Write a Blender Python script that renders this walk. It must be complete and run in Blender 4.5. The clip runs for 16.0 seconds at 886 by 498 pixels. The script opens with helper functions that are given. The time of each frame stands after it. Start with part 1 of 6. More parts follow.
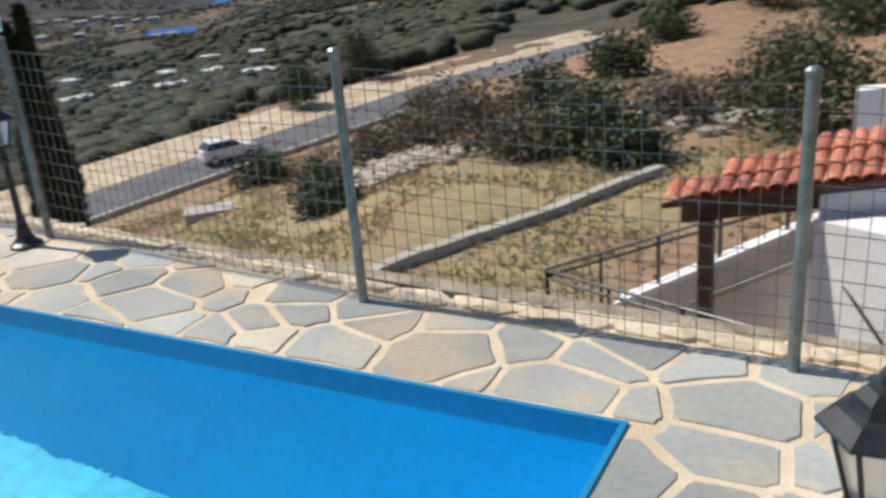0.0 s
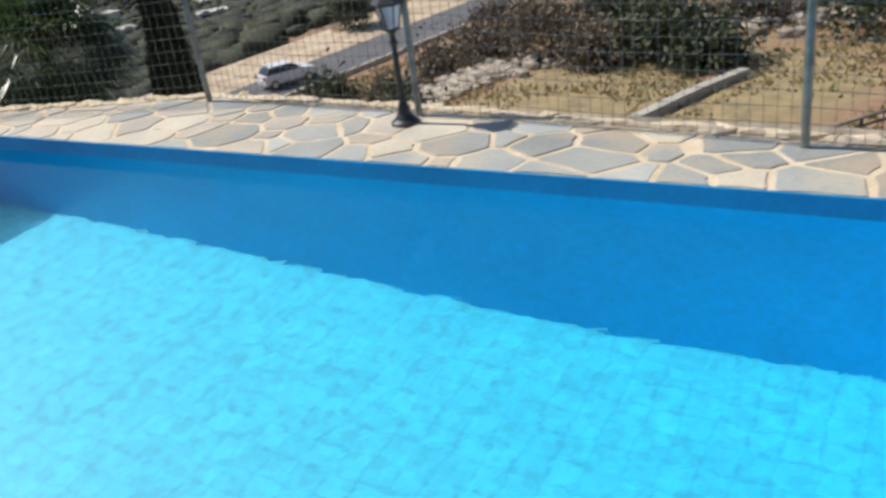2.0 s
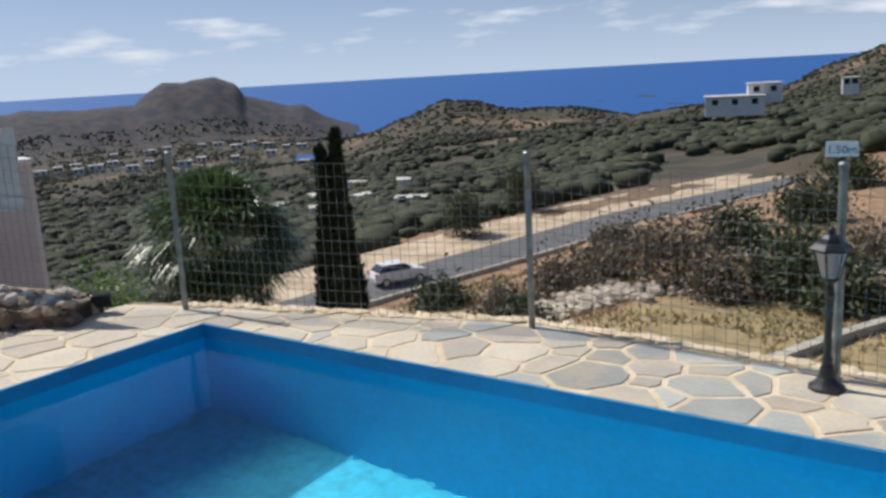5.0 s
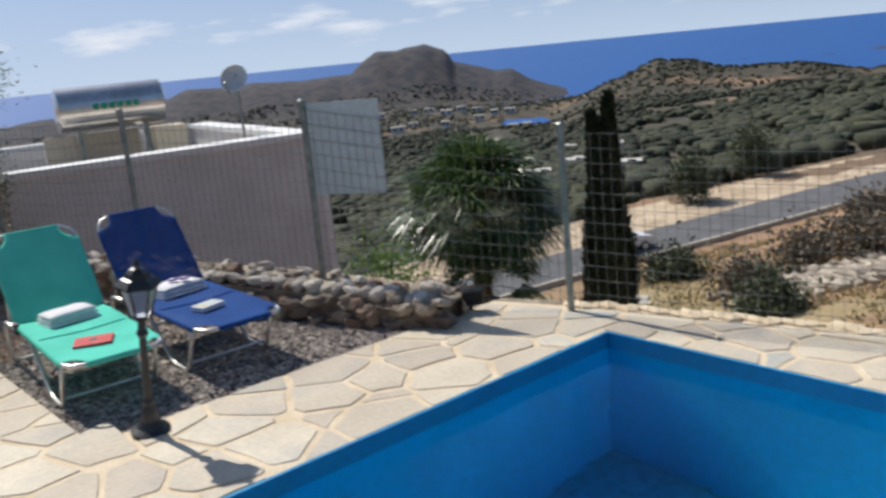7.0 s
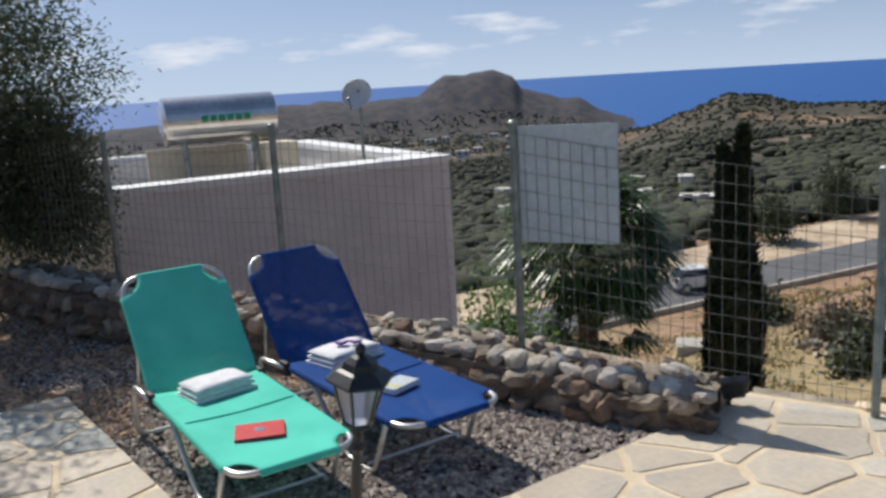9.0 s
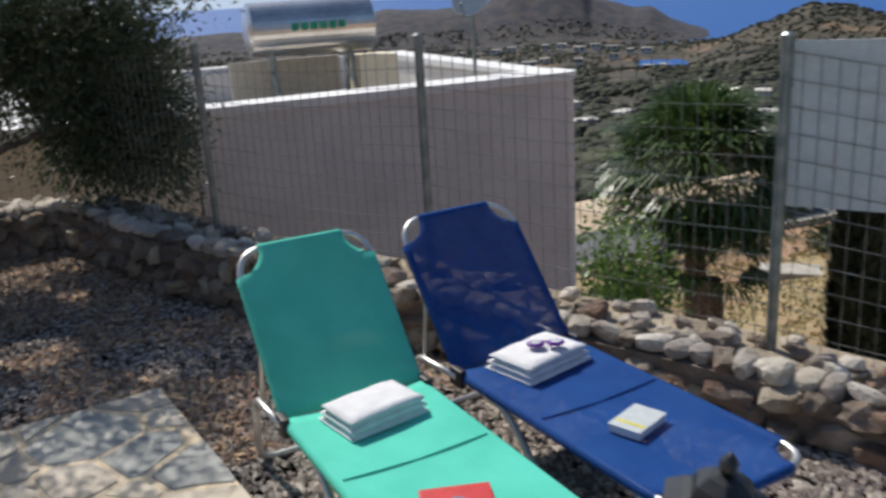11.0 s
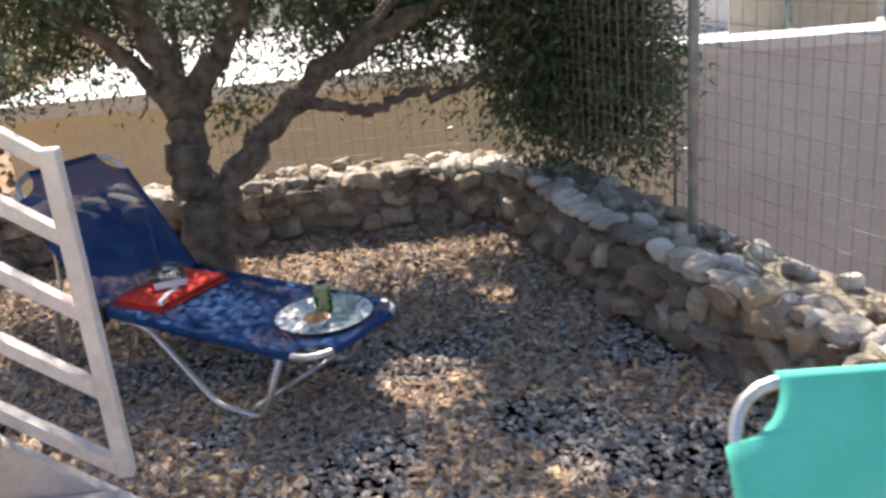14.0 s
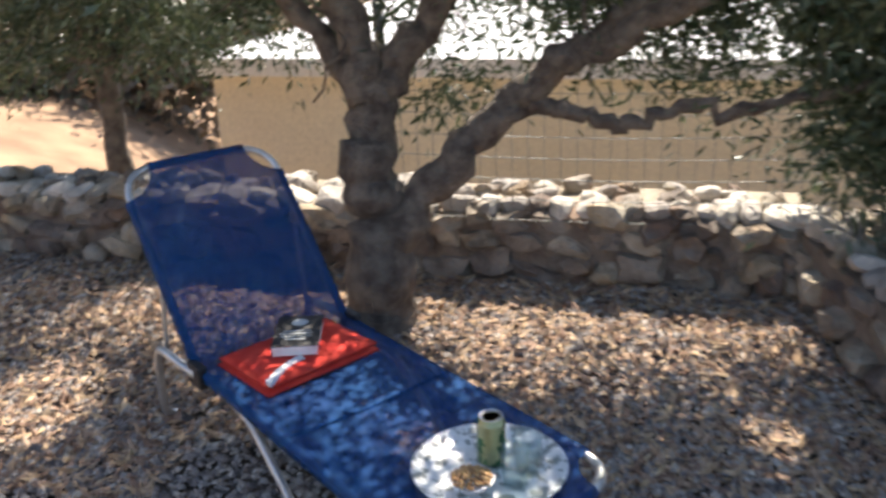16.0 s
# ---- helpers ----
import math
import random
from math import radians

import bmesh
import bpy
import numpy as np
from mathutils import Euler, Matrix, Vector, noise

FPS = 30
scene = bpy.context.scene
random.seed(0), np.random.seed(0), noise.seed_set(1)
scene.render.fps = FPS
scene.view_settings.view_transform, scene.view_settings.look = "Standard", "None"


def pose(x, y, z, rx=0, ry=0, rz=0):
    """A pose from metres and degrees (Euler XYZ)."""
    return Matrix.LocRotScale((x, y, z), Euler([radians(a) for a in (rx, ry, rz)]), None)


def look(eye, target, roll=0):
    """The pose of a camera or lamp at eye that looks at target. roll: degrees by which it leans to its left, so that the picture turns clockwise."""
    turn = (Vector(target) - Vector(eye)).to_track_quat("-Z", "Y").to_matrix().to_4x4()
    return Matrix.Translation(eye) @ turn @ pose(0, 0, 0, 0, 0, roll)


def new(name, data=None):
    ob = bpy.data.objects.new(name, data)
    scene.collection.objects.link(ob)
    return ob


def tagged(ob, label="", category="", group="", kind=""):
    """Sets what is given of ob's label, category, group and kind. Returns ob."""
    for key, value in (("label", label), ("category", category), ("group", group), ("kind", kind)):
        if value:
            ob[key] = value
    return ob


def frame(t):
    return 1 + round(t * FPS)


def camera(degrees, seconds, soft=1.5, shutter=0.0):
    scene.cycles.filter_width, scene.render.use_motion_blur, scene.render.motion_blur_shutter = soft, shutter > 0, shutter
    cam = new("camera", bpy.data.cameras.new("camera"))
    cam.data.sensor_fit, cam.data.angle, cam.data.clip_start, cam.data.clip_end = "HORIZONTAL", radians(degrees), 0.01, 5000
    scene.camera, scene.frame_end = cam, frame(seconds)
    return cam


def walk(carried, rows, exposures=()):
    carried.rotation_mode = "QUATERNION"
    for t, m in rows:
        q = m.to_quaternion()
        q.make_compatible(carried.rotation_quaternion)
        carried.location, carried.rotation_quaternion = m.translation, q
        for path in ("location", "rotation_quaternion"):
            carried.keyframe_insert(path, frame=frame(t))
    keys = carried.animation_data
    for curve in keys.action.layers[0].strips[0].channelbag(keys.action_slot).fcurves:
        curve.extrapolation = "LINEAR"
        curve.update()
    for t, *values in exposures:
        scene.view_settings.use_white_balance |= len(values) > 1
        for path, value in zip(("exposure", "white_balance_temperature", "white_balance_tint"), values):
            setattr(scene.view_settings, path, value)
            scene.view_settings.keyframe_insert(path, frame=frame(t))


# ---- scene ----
cam = camera(53.3, 16.0, soft=2.9, shutter=0.4)
PATH = [
    (0.0, pose(7.940, -2.227, 1.456, 69.30, 4.70, 27.32)),
    (0.5, pose(7.646, -2.565, 1.489, 69.34, 3.57, 21.18)),
    (1.0, pose(7.306, -2.895, 1.497, 68.44, 5.09, 23.61)),
    (1.5, pose(6.925, -3.226, 1.525, 66.36, 7.77, 27.75)),
    (2.0, pose(6.575, -3.487, 1.506, 64.38, 7.45, 28.92)),
    (2.5, pose(6.243, -3.629, 1.519, 63.97, 6.58, 30.77)),
    (3.0, pose(5.911, -3.670, 1.567, 68.98, 5.92, 35.07)),
    (3.5, pose(5.644, -3.631, 1.600, 76.00, 4.63, 38.62)),
    (3.7, pose(5.547, -3.613, 1.604, 77.24, 3.83, 39.08)),
    (6.0, pose(3.975, -3.697, 1.619, 78.29, 3.23, 33.85)),
    (6.5, pose(3.513, -3.695, 1.628, 77.47, 3.50, 40.64)),
    (7, look((3.039, -3.665, 1.637), (1.543, -2.415, 1.189), -5.6)),
    (7.5, look((2.722, -3.664, 1.668), (1.172, -2.470, 1.261), -3.6)),
    (8, look((2.282, -3.571, 1.643), (0.698, -2.4, 1.297), -3.3)),
    (8.2, look((2.126, -3.57, 1.642), (0.538, -2.404, 1.297), -3.3)),
    (10.5, look((0.372, -3.454, 1.602), (-1.21, -2.35, 1.074), -3.9)),
    (11, look((0.092, -3.312, 1.607), (-1.538, -2.302, 1.038), -3.4)),
    (11.5, look((-0.244, -3.122, 1.59), (-1.98, -2.334, 0.987), -2.4)),
    (12, look((-0.488, -2.978, 1.628), (-2.307, -2.432, 1.0), -2.9)),
    (12.5, look((-0.73, -2.866, 1.587), (-2.607, -2.579, 0.96), -2.0)),
    (13, look((-0.924, -2.852, 1.544), (-2.817, -2.711, 0.915), -4.6)),
    (13.5, look((-1.199, -2.834, 1.521), (-3.095, -2.732, 0.892), -4.7)),
    (14, look((-1.493, -2.849, 1.518), (-3.383, -2.823, 0.864), -5.6)),
    (14.5, look((-1.847, -2.91, 1.561), (-3.718, -2.919, 0.854), -5.3)),
    (15, look((-2.165, -2.886, 1.498), (-4.053, -2.986, 0.844), -6.1)),
    (15.5, look((-2.457, -2.82, 1.428), (-4.338, -3.095, 0.804), -6.1)),
    (16, look((-2.807, -2.869, 1.44), (-4.61, -3.389, 0.749), -2.5)),
]
EXPOSURES = [(0.0, -0.08, 6500, 10), (1.5, -0.05, 6500, 10), (3.5, -0.15, 6500, 10), (8.0, -0.1, 6500, 10), (10.5, -0.2, 6500, 10), (11.5, 0.08, 6700, 12), (12.5, 0.66, 7200, 16), (13.5, 1.12, 7300, 15), (14.5, 1.33, 7000, 12), (16.0, 1.38, 7000, 12)]
walk(cam, PATH, EXPOSURES)

# ---- sky and sun ----
SUN_EL = 49.0
world = bpy.data.worlds.new("world")
scene.world = world
world.use_nodes = True
wn, wl = world.node_tree.nodes, world.node_tree.links
wn.clear()


def wnode(kind, **kw):
    n = wn.new(kind)
    for k, v in kw.items():
        n.inputs[k].default_value = v
    return n


w_out, w_bg = wn.new("ShaderNodeOutputWorld"), wn.new("ShaderNodeBackground")
w_bg.inputs["Strength"].default_value = 0.11
w_co, w_sep, w_max, w_com = wn.new("ShaderNodeTexCoord"), wn.new("ShaderNodeSeparateXYZ"), wn.new("ShaderNodeMath"), wn.new("ShaderNodeCombineXYZ")
w_max.operation = "MAXIMUM"
w_max.inputs[1].default_value = 0.36
wl.new(w_co.outputs["Generated"], w_sep.inputs[0])
wl.new(w_sep.outputs["Z"], w_max.inputs[0])
wl.new(w_sep.outputs["X"], w_com.inputs["X"])
wl.new(w_sep.outputs["Y"], w_com.inputs["Y"])
wl.new(w_max.outputs[0], w_com.inputs["Z"])
w_sky = wn.new("ShaderNodeTexSky")
w_sky.sky_type, w_sky.sun_disc = "NISHITA", False
w_sky.sun_elevation, w_sky.sun_rotation = radians(SUN_EL), radians(-90)
w_sky.air_density, w_sky.dust_density, w_sky.ozone_density = 1.0, 0.6, 2.2
wl.new(w_com.outputs[0], w_sky.inputs["Vector"])
# low cumulus and thin haze above the horizon
w_map = wn.new("ShaderNodeMapping")
w_map.inputs["Scale"].default_value = (5.0, 5.0, 26.0)
wl.new(w_co.outputs["Generated"], w_map.inputs[0])
w_noise = wnode("ShaderNodeTexNoise", Scale=1.6, Detail=7.0, Roughness=0.55)
wl.new(w_map.outputs[0], w_noise.inputs["Vector"])
w_band = wn.new("ShaderNodeValToRGB")
w_band.color_ramp.elements[0].position, w_band.color_ramp.elements[0].color = 0.0, (0.30, 0.30, 0.30, 1)
w_band.color_ramp.elements[1].position, w_band.color_ramp.elements[1].color = 0.16, (0, 0, 0, 1)
e = w_band.color_ramp.elements.new(0.045)
e.color = (0.50, 0.50, 0.50, 1)
e = w_band.color_ramp.elements.new(0.075)
e.color = (0.26, 0.26, 0.26, 1)
wl.new(w_sep.outputs["Z"], w_band.inputs[0])
w_sum = wn.new("ShaderNodeMath")
w_sum.operation = "ADD"
wl.new(w_noise.outputs[0], w_sum.inputs[0])
wl.new(w_band.outputs[0], w_sum.inputs[1])
w_cloud = wn.new("ShaderNodeMapRange")
w_cloud.inputs["From Min"].default_value, w_cloud.inputs["From Max"].default_value = 0.98, 1.16
wl.new(w_sum.outputs[0], w_cloud.inputs["Value"])
w_mix = wn.new("ShaderNodeMixRGB")
w_mix.inputs[2].default_value = (7.6, 8.0, 8.8, 1)
wl.new(w_cloud.outputs[0], w_mix.inputs[0])
w_hazeband = wn.new("ShaderNodeMapRange")
w_hazeband.inputs["From Min"].default_value, w_hazeband.inputs["From Max"].default_value = 0.13, -0.01
w_hazeband.inputs["To Max"].default_value = 0.85
wl.new(w_sep.outputs["Z"], w_hazeband.inputs["Value"])
w_haze = wn.new("ShaderNodeMixRGB")
w_haze.inputs[2].default_value = (5.6, 6.7, 8.1, 1)
wl.new(w_hazeband.outputs[0], w_haze.inputs[0])
wl.new(w_sky.outputs[0], w_haze.inputs[1])
wl.new(w_haze.outputs[0], w_mix.inputs[1])
wl.new(w_mix.outputs[0], w_bg.inputs[0])
wl.new(w_bg.outputs[0], w_out.inputs[0])

sun = new("sun", bpy.data.lights.new("sun", "SUN"))
sun.data.energy, sun.data.angle, sun.data.color = 4.9, radians(0.55), (1.0, 0.95, 0.87)
sun.matrix_world = look((-10 * math.cos(radians(SUN_EL)), -0.25, 10 * math.sin(radians(SUN_EL))), (0, 0, 0))


# ---- materials ----
def material(name):
    m = bpy.data.materials.new(name)
    m.use_nodes = True
    return m, m.node_tree.nodes, m.node_tree.links, m.node_tree.nodes["Principled BSDF"]


def surface(name, a, b, scale=8.0, rough=0.6, metal=0.0, bump=0.2, fine=60.0, vary=0.0, detail=5.0, contrast=(0.35, 0.65), dist=0.01, third=None, third_scale=1.0):
    """A surface of two tones mixed at one scale, with a fine grain and relief, and a random tone for each object."""
    m, n, l, p = material(name)
    co = n.new("ShaderNodeTexCoord")
    t1, t2 = n.new("ShaderNodeTexNoise"), n.new("ShaderNodeTexNoise")
    t1.inputs["Scale"].default_value, t1.inputs["Detail"].default_value = scale, detail
    t2.inputs["Scale"].default_value, t2.inputs["Detail"].default_value = fine, 4.0
    geo = n.new("ShaderNodeNewGeometry")
    l.new(geo.outputs["Position"], t1.inputs["Vector"])
    l.new(geo.outputs["Position"], t2.inputs["Vector"])
    ramp = n.new("ShaderNodeValToRGB")
    ramp.color_ramp.elements[0].position, ramp.color_ramp.elements[1].position = contrast
    ramp.color_ramp.elements[0].color, ramp.color_ramp.elements[1].color = (*a, 1), (*b, 1)
    l.new(t1.outputs[0], ramp.inputs[0])
    col = ramp.outputs[0]
    if third:
        t3 = n.new("ShaderNodeTexNoise")
        t3.inputs["Scale"].default_value, t3.inputs["Detail"].default_value = third_scale, 6.0
        l.new(geo.outputs["Position"], t3.inputs["Vector"])
        r3 = n.new("ShaderNodeMapRange")
        r3.inputs["From Min"].default_value, r3.inputs["From Max"].default_value = 0.5, 0.62
        l.new(t3.outputs[0], r3.inputs["Value"])
        mx = n.new("ShaderNodeMixRGB")
        mx.inputs[2].default_value = (*third, 1)
        l.new(r3.outputs[0], mx.inputs[0])
        l.new(col, mx.inputs[1])
        col = mx.outputs[0]
    grain = n.new("ShaderNodeMapRange")
    grain.inputs["To Min"].default_value, grain.inputs["To Max"].default_value = 0.78, 1.22
    l.new(t2.outputs[0], grain.inputs["Value"])
    mul = n.new("ShaderNodeVectorMath")
    mul.operation = "SCALE"
    l.new(col, mul.inputs[0])
    l.new(grain.outputs[0], mul.inputs["Scale"])
    col = mul.outputs[0]
    if vary:
        info = n.new("ShaderNodeObjectInfo")
        hsv = n.new("ShaderNodeHueSaturation")
        r1, r2 = n.new("ShaderNodeMapRange"), n.new("ShaderNodeMapRange")
        r1.inputs["To Min"].default_value, r1.inputs["To Max"].default_value = 1 - vary, 1 + vary
        r2.inputs["To Min"].default_value, r2.inputs["To Max"].default_value = 0.5 - vary * 0.05, 0.5 + vary * 0.03
        add = n.new("ShaderNodeMath")
        add.operation = "ADD"
        l.new(info.outputs["Random"], add.inputs[0])
        l.new(geo.outputs["Random Per Island"], add.inputs[1])
        fr = n.new("ShaderNodeMath")
        fr.operation = "FRACT"
        l.new(add.outputs[0], fr.inputs[0])
        l.new(fr.outputs[0], r1.inputs["Value"])
        l.new(fr.outputs[0], r2.inputs["Value"])
        l.new(r1.outputs[0], hsv.inputs["Value"])
        l.new(r2.outputs[0], hsv.inputs["Hue"])
        l.new(col, hsv.inputs["Color"])
        col = hsv.outputs[0]
    l.new(col, p.inputs["Base Color"])
    p.inputs["Roughness"].default_value, p.inputs["Metallic"].default_value = rough, metal
    if bump:
        bp = n.new("ShaderNodeBump")
        bp.inputs["Strength"].default_value, bp.inputs["Distance"].default_value = bump, dist
        l.new(t2.outputs[0], bp.inputs["Height"])
        l.new(bp.outputs[0], p.inputs["Normal"])
    return m


def leafy(name, a, b, through_light=0.25, rough=0.5):
    m, n, l, p = material(name)
    geo, ramp = n.new("ShaderNodeNewGeometry"), n.new("ShaderNodeValToRGB")
    ramp.color_ramp.elements[0].color, ramp.color_ramp.elements[1].color = (*a, 1), (*b, 1)
    l.new(geo.outputs["Random Per Island"], ramp.inputs[0])
    l.new(ramp.outputs[0], p.inputs["Base Color"])
    p.inputs["Roughness"].default_value = rough
    tr, mx = n.new("ShaderNodeBsdfTranslucent"), n.new("ShaderNodeMixShader")
    l.new(ramp.outputs[0], tr.inputs[0])
    mx.inputs[0].default_value = through_light
    l.new(p.outputs[0], mx.inputs[1])
    l.new(tr.outputs[0], mx.inputs[2])
    l.new(mx.outputs[0], n["Material Output"].inputs[0])
    return m


def fabric(name, a, b, open_part, glow=0.2):
    """A woven sling through which a little can be seen."""
    m = surface(name, a, b, scale=5, fine=300, rough=0.75, bump=0.15, dist=0.001)
    n, l = m.node_tree.nodes, m.node_tree.links
    n["Principled BSDF"].inputs["Specular IOR Level"].default_value = 0.15
    tr, trl, mx, mx2 = n.new("ShaderNodeBsdfTransparent"), n.new("ShaderNodeBsdfTranslucent"), n.new("ShaderNodeMixShader"), n.new("ShaderNodeMixShader")
    trl.inputs[0].default_value = (*b, 1)
    mx.inputs[0].default_value, mx2.inputs[0].default_value = glow, open_part
    l.new(n["Principled BSDF"].outputs[0], mx.inputs[1])
    l.new(trl.outputs[0], mx.inputs[2])
    l.new(mx.outputs[0], mx2.inputs[1])
    l.new(tr.outputs[0], mx2.inputs[2])
    l.new(mx2.outputs[0], n["Material Output"].inputs[0])
    return m


M_STONE = surface("slate_paving", (0.31, 0.325, 0.31), (0.46, 0.455, 0.40), scale=1.6, fine=35, rough=0.62, bump=0.25, vary=0.22, contrast=(0.3, 0.7), third=(0.55, 0.47, 0.34), third_scale=1.3)
M_TAN = surface("tan_paving", (0.49, 0.42, 0.32), (0.66, 0.58, 0.45), scale=1.6, fine=35, rough=0.65, bump=0.25, vary=0.15, contrast=(0.3, 0.7), third=(0.47, 0.43, 0.36), third_scale=1.7)
M_GROUT = surface("sandy_mortar", (0.60, 0.48, 0.32), (0.74, 0.62, 0.45), scale=4, fine=90, rough=0.9, bump=0.4)
M_GROUND = None
M_ROCK = surface("field_stone", (0.17, 0.13, 0.095), (0.36, 0.31, 0.245), scale=7, fine=45, rough=0.9, bump=0.9, vary=0.42, dist=0.02, third=(0.33, 0.23, 0.145), third_scale=3.0)
M_COBBLE = surface("pale_cobble", (0.36, 0.31, 0.25), (0.58, 0.53, 0.46), scale=7, fine=45, rough=0.9, bump=0.7, vary=0.3, dist=0.015)
M_KERB = surface("earthy_kerb", (0.22, 0.18, 0.13), (0.42, 0.35, 0.26), scale=6, fine=40, rough=0.95, bump=0.8, dist=0.02)
M_MORTAR = surface("earthy_mortar", (0.16, 0.12, 0.09), (0.27, 0.22, 0.17), scale=10, fine=60, rough=0.95, bump=0.7, dist=0.02)
M_GRAVELBED = surface("gravel_bed", (0.07, 0.05, 0.037), (0.17, 0.125, 0.095), scale=45, fine=160, rough=0.95, bump=0.9, dist=0.02)
M_PEBBLE = surface("pebble", (0.15, 0.12, 0.10), (0.44, 0.385, 0.335), scale=30, fine=90, rough=0.85, bump=0.2, vary=0.5)
M_LITTER = surface("dry_leaf", (0.28, 0.17, 0.095), (0.50, 0.35, 0.23), scale=30, fine=90, rough=0.8, bump=0.2, vary=0.4)
M_METAL = surface("galvanised_steel", (0.17, 0.20, 0.20), (0.30, 0.33, 0.32), scale=14, fine=60, rough=0.45, metal=0.7, bump=0.05)
M_WIRE = surface("zinc_wire", (0.14, 0.15, 0.14), (0.30, 0.30, 0.28), scale=20, fine=60, rough=0.5, metal=0.5, bump=0.0)
M_ALU = surface("dull_aluminium", (0.55, 0.54, 0.52), (0.72, 0.71, 0.68), scale=14, fine=80, rough=0.36, metal=0.8, bump=0.03)
M_BLACK = surface("black_lantern_paint", (0.012, 0.014, 0.016), (0.03, 0.033, 0.036), scale=20, fine=80, rough=0.38, bump=0.04)
M_PLASTIC = surface("black_plastic", (0.015, 0.015, 0.016), (0.025, 0.025, 0.027), rough=0.5, bump=0.0)
M_GREEN = fabric("sea_green_sling", (0.10, 0.63, 0.48), (0.13, 0.72, 0.56), 0.12, 0.05)
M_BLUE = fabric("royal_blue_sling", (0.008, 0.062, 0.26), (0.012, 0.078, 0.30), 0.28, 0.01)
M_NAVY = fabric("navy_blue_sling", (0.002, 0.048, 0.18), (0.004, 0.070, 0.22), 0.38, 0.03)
M_TOWEL = surface("white_terry", (0.74, 0.74, 0.75), (0.84, 0.84, 0.85), scale=20, fine=220, rough=0.95, bump=0.8, dist=0.004)
M_REDTOWEL = surface("red_terry", (0.62, 0.03, 0.02), (0.74, 0.06, 0.035), scale=20, fine=220, rough=0.95, bump=0.8, dist=0.004)
M_RED = surface("red_cover", (0.50, 0.02, 0.02), (0.60, 0.03, 0.03), scale=20, fine=150, rough=0.5, bump=0.05)
M_WALLGREY = surface("mauve_grey_render", (0.58, 0.555, 0.53), (0.67, 0.645, 0.62), scale=1.5, fine=40, rough=0.9, bump=0.15)
M_WALLCREAM = surface("cream_render", (0.68, 0.60, 0.44), (0.76, 0.68, 0.51), scale=1.5, fine=40, rough=0.9, bump=0.15)
M_WALLWARM = surface("warm_white_render", (0.66, 0.60, 0.54), (0.76, 0.70, 0.64), scale=1.2, fine=30, rough=0.85, bump=0.15)
M_WHITE = surface("white_render", (0.72, 0.72, 0.71), (0.82, 0.82, 0.81), scale=1.2, fine=30, rough=0.8, bump=0.15)
M_ROOFFLAT = surface("pale_roof_screed", (0.50, 0.47, 0.42), (0.66, 0.63, 0.58), scale=1.0, fine=20, rough=0.85, bump=0.15)
M_TILE = surface("terracotta_tile", (0.68, 0.27, 0.17), (0.82, 0.42, 0.29), scale=6, fine=50, rough=0.8, bump=0.2, vary=0.2)
M_WOOD = surface("dark_stained_wood", (0.07, 0.04, 0.025), (0.14, 0.085, 0.05), scale=9, fine=60, rough=0.6, bump=0.2)
M_BARK = surface("olive_bark", (0.09, 0.07, 0.055), (0.22, 0.18, 0.14), scale=16, fine=70, rough=0.95, bump=0.9, dist=0.02)
M_OLIVE = leafy("olive_leaf", (0.035, 0.06, 0.022), (0.13, 0.16, 0.09), 0.22, 0.42)
M_CYPRESS = leafy("cypress_foliage", (0.010, 0.022, 0.010), (0.028, 0.048, 0.02), 0.08, 0.7)
M_PALM = leafy("palm_blade", (0.025, 0.06, 0.016), (0.12, 0.19, 0.055), 0.3, 0.35)
M_BUSH = leafy("scrub_leaf", (0.03, 0.045, 0.018), (0.085, 0.105, 0.045), 0.1, 0.7)
M_DRYBUSH = leafy("dry_scrub", (0.10, 0.08, 0.055), (0.20, 0.16, 0.11), 0.1, 0.8)
M_FARTREE = leafy("far_tree_foliage", (0.020, 0.027, 0.014), (0.062, 0.066, 0.034), 0.0, 0.9)
M_STRAW = leafy("dry_grass", (0.30, 0.23, 0.10), (0.42, 0.35, 0.17), 0.3, 0.8)
M_GREENGRASS = leafy("green_grass", (0.09, 0.14, 0.03), (0.20, 0.24, 0.07), 0.3, 0.8)
M_ASPHALT = surface("asphalt", (0.10, 0.10, 0.105), (0.14, 0.14, 0.145), scale=0.6, fine=4, rough=0.9, bump=0.1)
M_CONCRETE = surface("pale_concrete", (0.36, 0.33, 0.28), (0.48, 0.45, 0.39), scale=1.2, fine=20, rough=0.9, bump=0.2)
M_CARWHITE = surface("white_car_paint", (0.75, 0.75, 0.75), (0.8, 0.8, 0.8), scale=1, fine=5, rough=0.25, bump=0.0)
M_DARKGLASS = surface("dark_window_glass", (0.02, 0.024, 0.03), (0.03, 0.034, 0.04), scale=1, fine=5, rough=0.08, bump=0.0)
M_RUBBER = surface("tyre_rubber", (0.02, 0.02, 0.02), (0.03, 0.03, 0.03), rough=0.8, bump=0.0)
M_STEEL = surface("polished_steel", (0.60, 0.58, 0.55), (0.72, 0.70, 0.67), scale=3, fine=30, rough=0.22, metal=1.0, bump=0.02)
M_LOGO = surface("green_lettering", (0.0, 0.22, 0.12), (0.0, 0.26, 0.15), rough=0.4, bump=0.0)
M_PANEL = surface("pale_grey_board", (0.50, 0.54, 0.55), (0.58, 0.62, 0.63), scale=2, fine=30, rough=0.5, bump=0.03)
M_RAILPAINT = surface("cream_pink_rail_paint", (0.62, 0.53, 0.47), (0.72, 0.63, 0.57), scale=8, fine=50, rough=0.5, bump=0.1)
M_SEA = None


